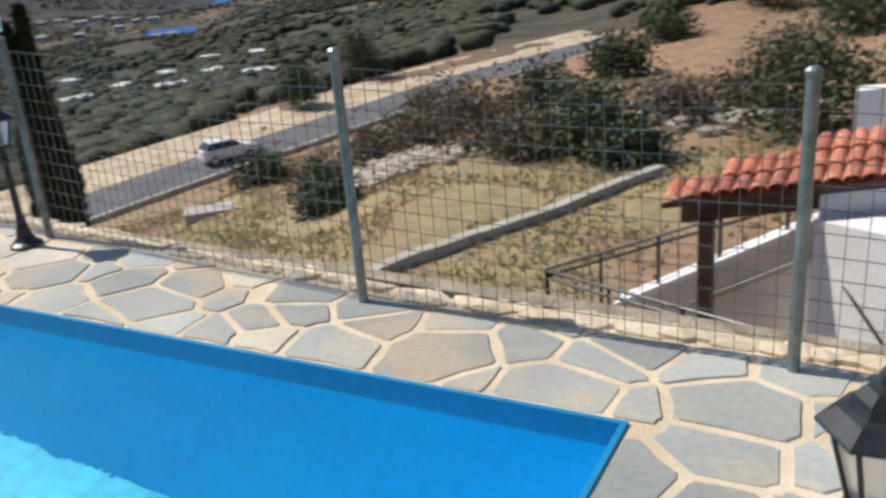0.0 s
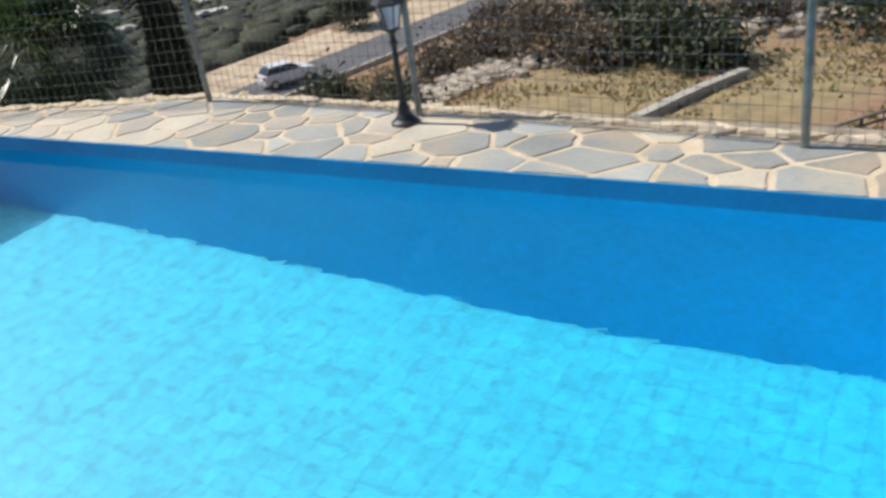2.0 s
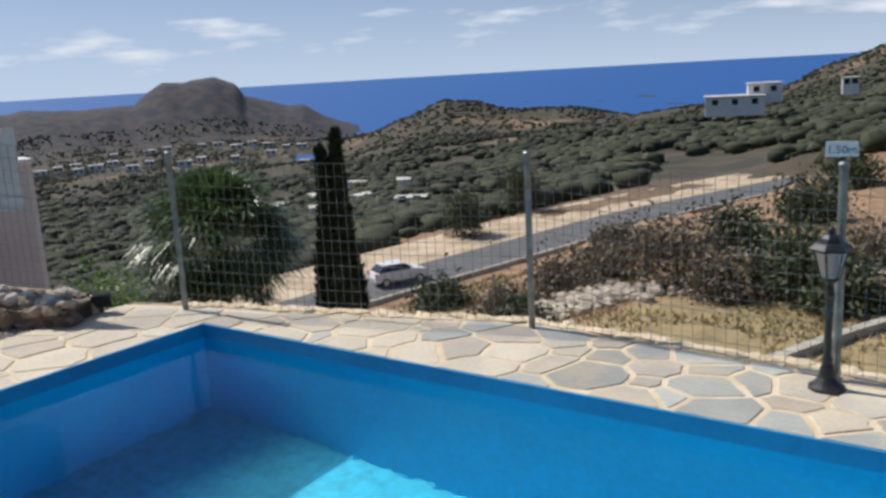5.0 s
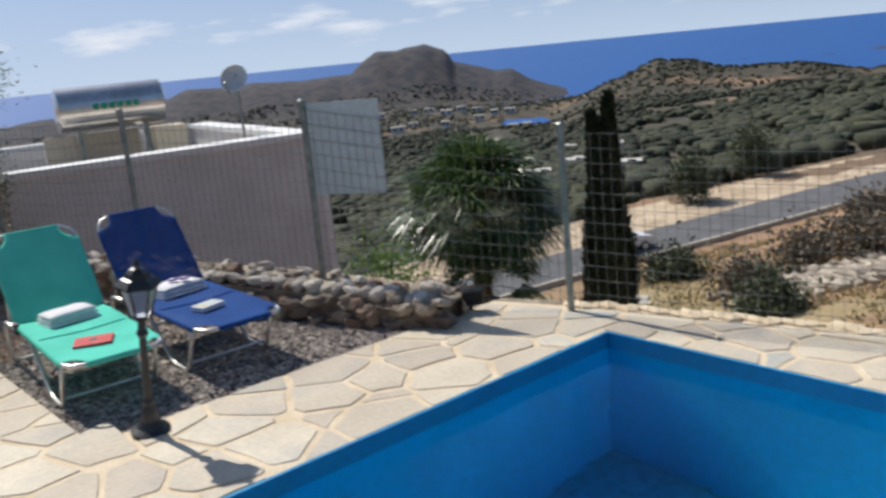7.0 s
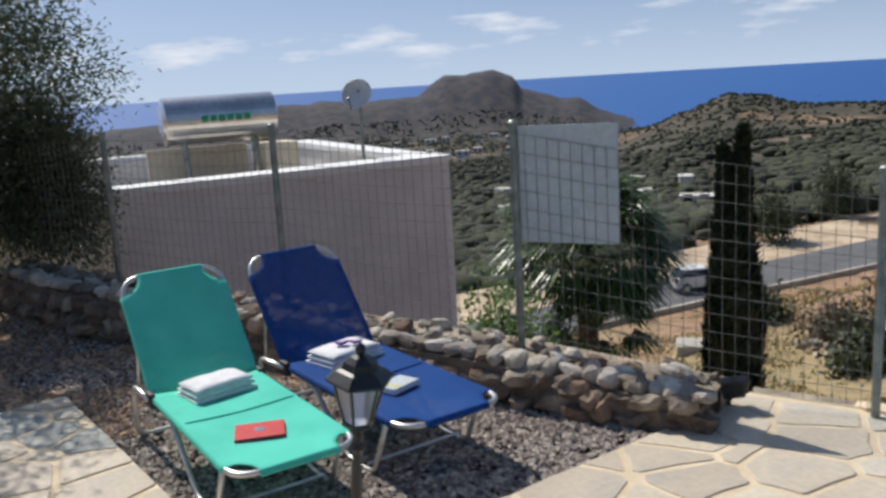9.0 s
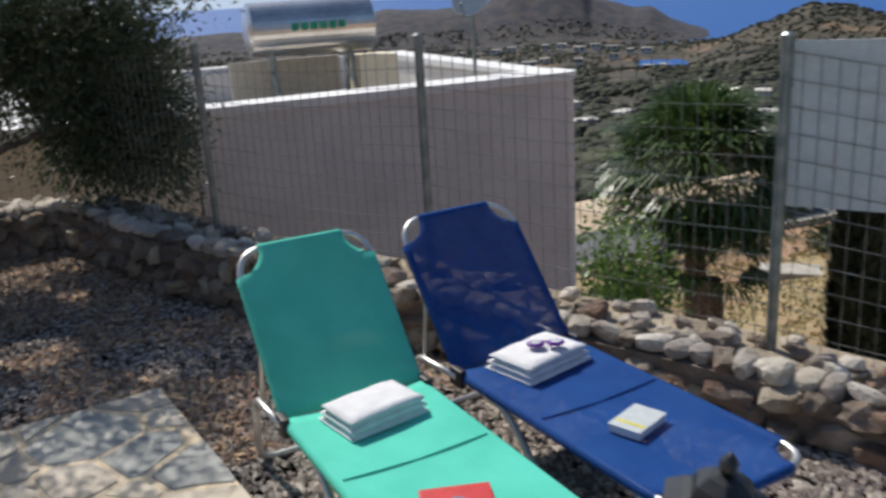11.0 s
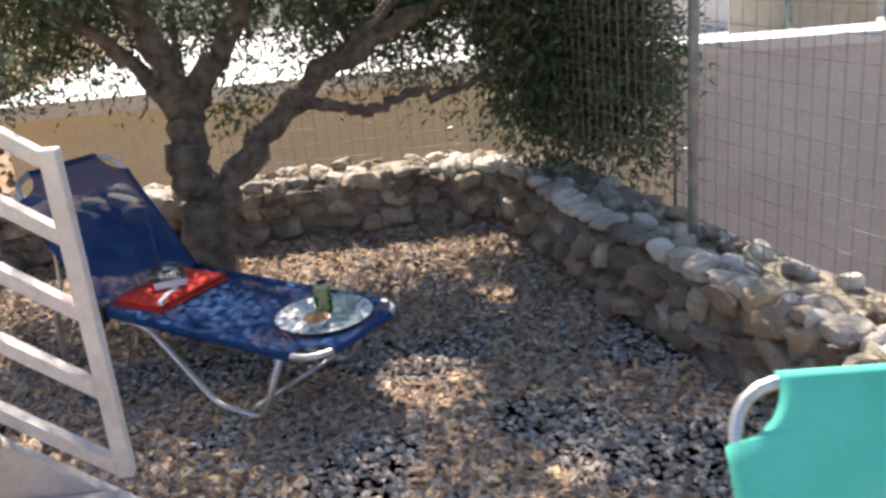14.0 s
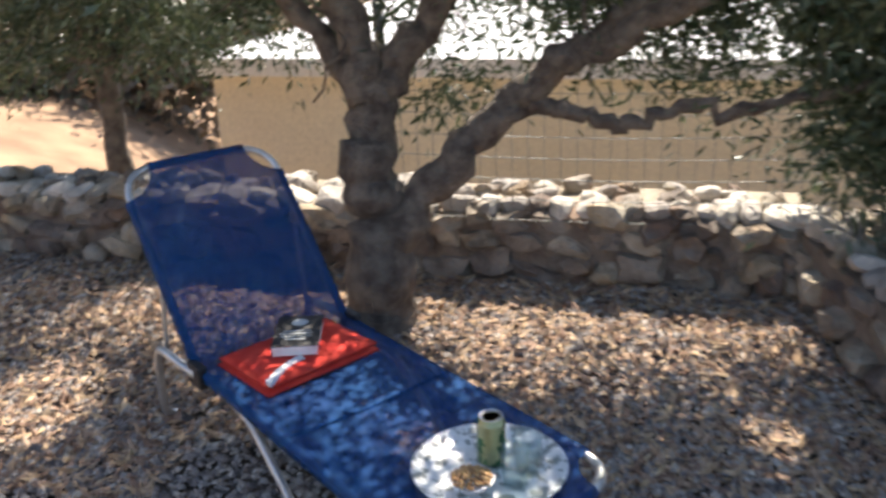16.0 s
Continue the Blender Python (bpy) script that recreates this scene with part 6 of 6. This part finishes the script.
# ---- scrub, groves and grass on the hillside ----
def bushes(name, label, seed, spots, mat, leaf, per):
    rng = np.random.default_rng(seed)
    for x, y, r, h in spots:
        z = plot(x, y)
        t = thing(name, label, "bush", "bushes on the hillside")
        bm = bmesh.new()
        for k in range(4):
            a = rng.uniform(0, 6.28)
            tube(bm, [(x, y, z - 0.2), (x + 0.5 * r * math.cos(a), y + 0.5 * r * math.sin(a), z + h * 0.6)], [0.06, 0.02], 5)
        part("stems", bm, M_BARK, t)
        blobs = [((x + rng.uniform(-0.4, 0.4) * r, y + rng.uniform(-0.4, 0.4) * r, z + h * rng.uniform(0.4, 0.65)), (r * rng.uniform(0.5, 0.75), r * rng.uniform(0.5, 0.75), h * rng.uniform(0.35, 0.5))) for _ in range(5)]
        leaf_cloud("foliage", blobs, mat, t, rng, int(per), leaf, 2.0, 0.0, 0.4)


bushes("bush", "rounded green-grey bush on the dry bank", 5, [(-8.5, 52, 1.7, 1.9), (-10.9, 44.8, 1.3, 1.7), (-5.2, 34.8, 2.2, 2.7), (-2.6, 33.9, 1.0, 1.1), (4.0, 62, 3.0, 2.6), (-9.0, 66, 1.8, 2.0), (-3.0, 75, 3.0, 3.0), (11.0, 70, 3.0, 3.2), (-15.6, 29.8, 0.7, 0.9), (-26.0, 37.5, 1.2, 0.8), (2.0, 85, 4.0, 3.6), (8.0, 92, 5.0, 4.5), (-5.0, 95, 4.5, 4.0), (4.2, 38.6, 3.1, 4.3), (-42.0, 74, 1.6, 4.5), (-40.5, 61, 1.4, 3.6)], M_BUSH, 0.34, 2600)
bushes("dry_bush", "brown dry scrub bush on the rocky bank", 6, [(-10.6, 36.2, 2.3, 3.0), (-8.0, 34.4, 1.6, 1.7), (-15.0, 37.5, 2.0, 1.5), (-18.5, 38.0, 2.0, 1.3), (-20.0, 35.0, 1.2, 0.8), (1.5, 52, 2.6, 2.0), (-2.5, 41.5, 1.8, 1.2), (0.5, 44.0, 2.0, 1.3), (-17.0, 43.0, 1.8, 1.3), (13, 42, 2.0, 1.6)], M_DRYBUSH, 0.3, 2000)


bushes("scrub_bush", "brown-green scrub bush on the slope behind the stone wall", 15, [(-13.2, -12.6, 1.2, 1.2), (-15, -11, 2.0, 2.4), (-19, -15, 3.0, 3.2), (-13, -15, 2.4, 2.6), (-17, -8.5, 1.6, 1.8), (-22, -10, 3.0, 3.0), (-24, -16, 3.5, 4.0), (-16, -20, 3.5, 3.8), (-11, -19, 3.0, 3.0), (-28, -6, 3.5, 3.4), (-29, -12, 4.0, 4.4), (-24, -3, 2.5, 2.2)], M_DRYBUSH, 0.22, 5000)


def grove():
    """Olive groves and scrub over the whole valley, one mesh."""
    rng = np.random.default_rng(11)
    n = 44000
    az = np.radians(rng.uniform(-8, 80, n))
    r = 62 + (690 - 62) * rng.uniform(0, 1, n) ** 0.85
    x, y = HUB[0] - r * np.sin(az), HUB[1] + r * np.cos(az)
    clump = np.array([noise.noise(Vector((a / 28, b / 28, 2.0))) + 0.6 * noise.noise(Vector((a / 80, b / 80, 7.0))) for a, b in zip(x, y)])
    z, rr, aa, road = rough_land(x, y)
    keep = (clump > rng.uniform(-0.45, 0.1, n)) & (road > 14) & (z > -43.5) & ~((aa < 22) & (rr < 85))
    x, y, z, r = x[keep], y[keep], z[keep], r[keep]
    shapes = []
    rs = random.Random(3)
    for _ in range(8):
        vs, fs = lump(rs, (1, 1, 0.85), 1, 0.5)
        shapes.append((np.array([tuple(v) for v in vs]), np.array(fs)))
    V, F, o = [], [], 0
    for i in range(len(x)):
        vs, fs = shapes[(i % 4) if r[i] < 200 else 4 + i % 4]
        s = rng.uniform(0.9, 3.6) * np.interp(r[i], [60, 150, 300, 430, 600], [1.2, 1.2, 1.2, 0.6, 0.7])
        a = rng.uniform(0, 6.28)
        c, q = math.cos(a), math.sin(a)
        w = vs * (s, s * rng.uniform(0.7, 1.2), s * rng.uniform(0.6, 0.95))
        w = np.c_[w[:, 0] * c - w[:, 1] * q, w[:, 0] * q + w[:, 1] * c, w[:, 2]] + (x[i], y[i], z[i] + s * 0.25)
        V.append(w)
        F.append(fs + o)
        o += len(vs)
    V, F = np.concatenate(V), np.concatenate(F)
    me = bpy.data.meshes.new("far_grove")
    me.vertices.add(len(V))
    me.vertices.foreach_set("co", V.ravel())
    me.loops.add(F.size)
    me.loops.foreach_set("vertex_index", F.ravel())
    me.polygons.add(len(F))
    me.polygons.foreach_set("loop_start", np.arange(0, F.size, 3))
    me.update(calc_edges=True)
    me.materials.append(M_FARTREE)
    tagged(new("far_grove", me), "dark green olive groves and scrub across the valley", "trees", kind="stuff")


grove()


def grass():
    rng = np.random.default_rng(21)
    for name, mat, n, label in (("dry_grass", M_STRAW, 34000, "straw-coloured dry grass on the plots"), ("green_grass", M_GREENGRASS, 8000, "patchy green grass and weeds on the plots")):
        x, y = rng.uniform(-34, 14, n), rng.uniform(12, 50, n)
        k = np.array([noise.noise(Vector((a / 5, b / 5, 1.0 if mat is M_STRAW else 9.0))) for a, b in zip(x, y)])
        z, r, az, road = rough_land(x, y)
        ok = (k > -0.15 if mat is M_STRAW else k > 0.12) & (road > 5)
        x, y, z = x[ok], y[ok], z[ok]
        m = len(x)
        h = rng.uniform(0.08, 0.26, m)
        a = rng.uniform(0, 6.28, m)
        w = rng.uniform(0.04, 0.14, m)
        lean = rng.normal(size=(m, 2)) * 0.12
        v = np.stack([np.c_[x - w * np.cos(a), y - w * np.sin(a), z - 0.05], np.c_[x + w * np.cos(a), y + w * np.sin(a), z - 0.05], np.c_[x + lean[:, 0], y + lean[:, 1], z + h]], 1).reshape(-1, 3)
        tagged(raw(name, v.tolist(), np.arange(3 * m).reshape(-1, 3).tolist(), mat), label, "grass", kind="stuff")


grass()


def rocks():
    rng = random.Random(8)
    V, F = [], []
    for k in range(420):
        x, y = rng.gauss(-15.2, 2.2), rng.gauss(34.2, 0.9)
        if k > 260:
            x, y = rng.gauss(-2.0, 3.5), rng.gauss(41.5, 1.6)
        vs, fs = lump(rng, (1, 1, 0.8), 1, 0.3)
        s = rng.uniform(0.25, 0.9)
        o = len(V)
        c = Vector((x, y, plot(x, y) + s * 0.2))
        V += [v * s + c for v in vs]
        F += [tuple(i + o for i in f) for f in fs]
    M_PALEROCK = surface("pale_rubble", (0.32, 0.27, 0.21), (0.5, 0.44, 0.36), scale=2, fine=9, rough=0.95, bump=0.3, vary=0.3)
    tagged(raw("rubble", V, F, M_PALEROCK), "pale limestone rubble on the bank", "rocks", kind="stuff")


rocks()


def villa(x, y, w, d, h, rz, label, up=0.0):
    z = plot(x, y) + up
    t = thing("villa", label, "house", "white houses in the valley", (x, y, z), rz)
    part("wall", boxed(-w / 2, w / 2, -d / 2, d / 2, -2, h), M_WHITE, t)
    part("roof", boxed(-w / 2 - 0.3, w / 2 + 0.3, -d / 2 - 0.3, d / 2 + 0.3, h, h + 0.35), M_ROOFFLAT, t)
    for i in range(max(2, int(w / 4))):
        xx = -w / 2 + (i + 0.5) * w / max(2, int(w / 4))
        part("window", boxed(xx - 0.7, xx + 0.7, -d / 2 - 0.05, -d / 2 + 0.02, 0.8, 2.2), M_DARKGLASS, t)


def polar(az, r):
    return HUB[0] - r * math.sin(radians(az)), HUB[1] + r * math.cos(radians(az))


villa(*polar(17.6, 235), 14, 7, 2.6, 20, "large white flat-roofed villa on the ridge", 6.6)
villa(*polar(15.9, 240), 8, 6, 2.6, 20, "white flat-roofed villa wing on the ridge", 8.2)
villa(*polar(11.2, 260), 4, 4, 2.2, 15, "small white house on the slope", 6)
villa(*polar(8.3, 240), 5, 4, 2.6, 15, "small white house on the slope", 6)
for k in range(34):
    a, r = 44 + (k * 7.3) % 24, 440 + (k * 37) % 130
    villa(*polar(a, r), 4 + k % 4, 4, 2.5, a, "small pale village house near the bay", 0.5)
for k in range(9):
    villa(*polar(38 + (k * 5.7) % 14, 150 + k * 13), 5, 3, 1.6, 30 + k * 20, "small pale farm shed among the olive groves", 0.6)

paving()
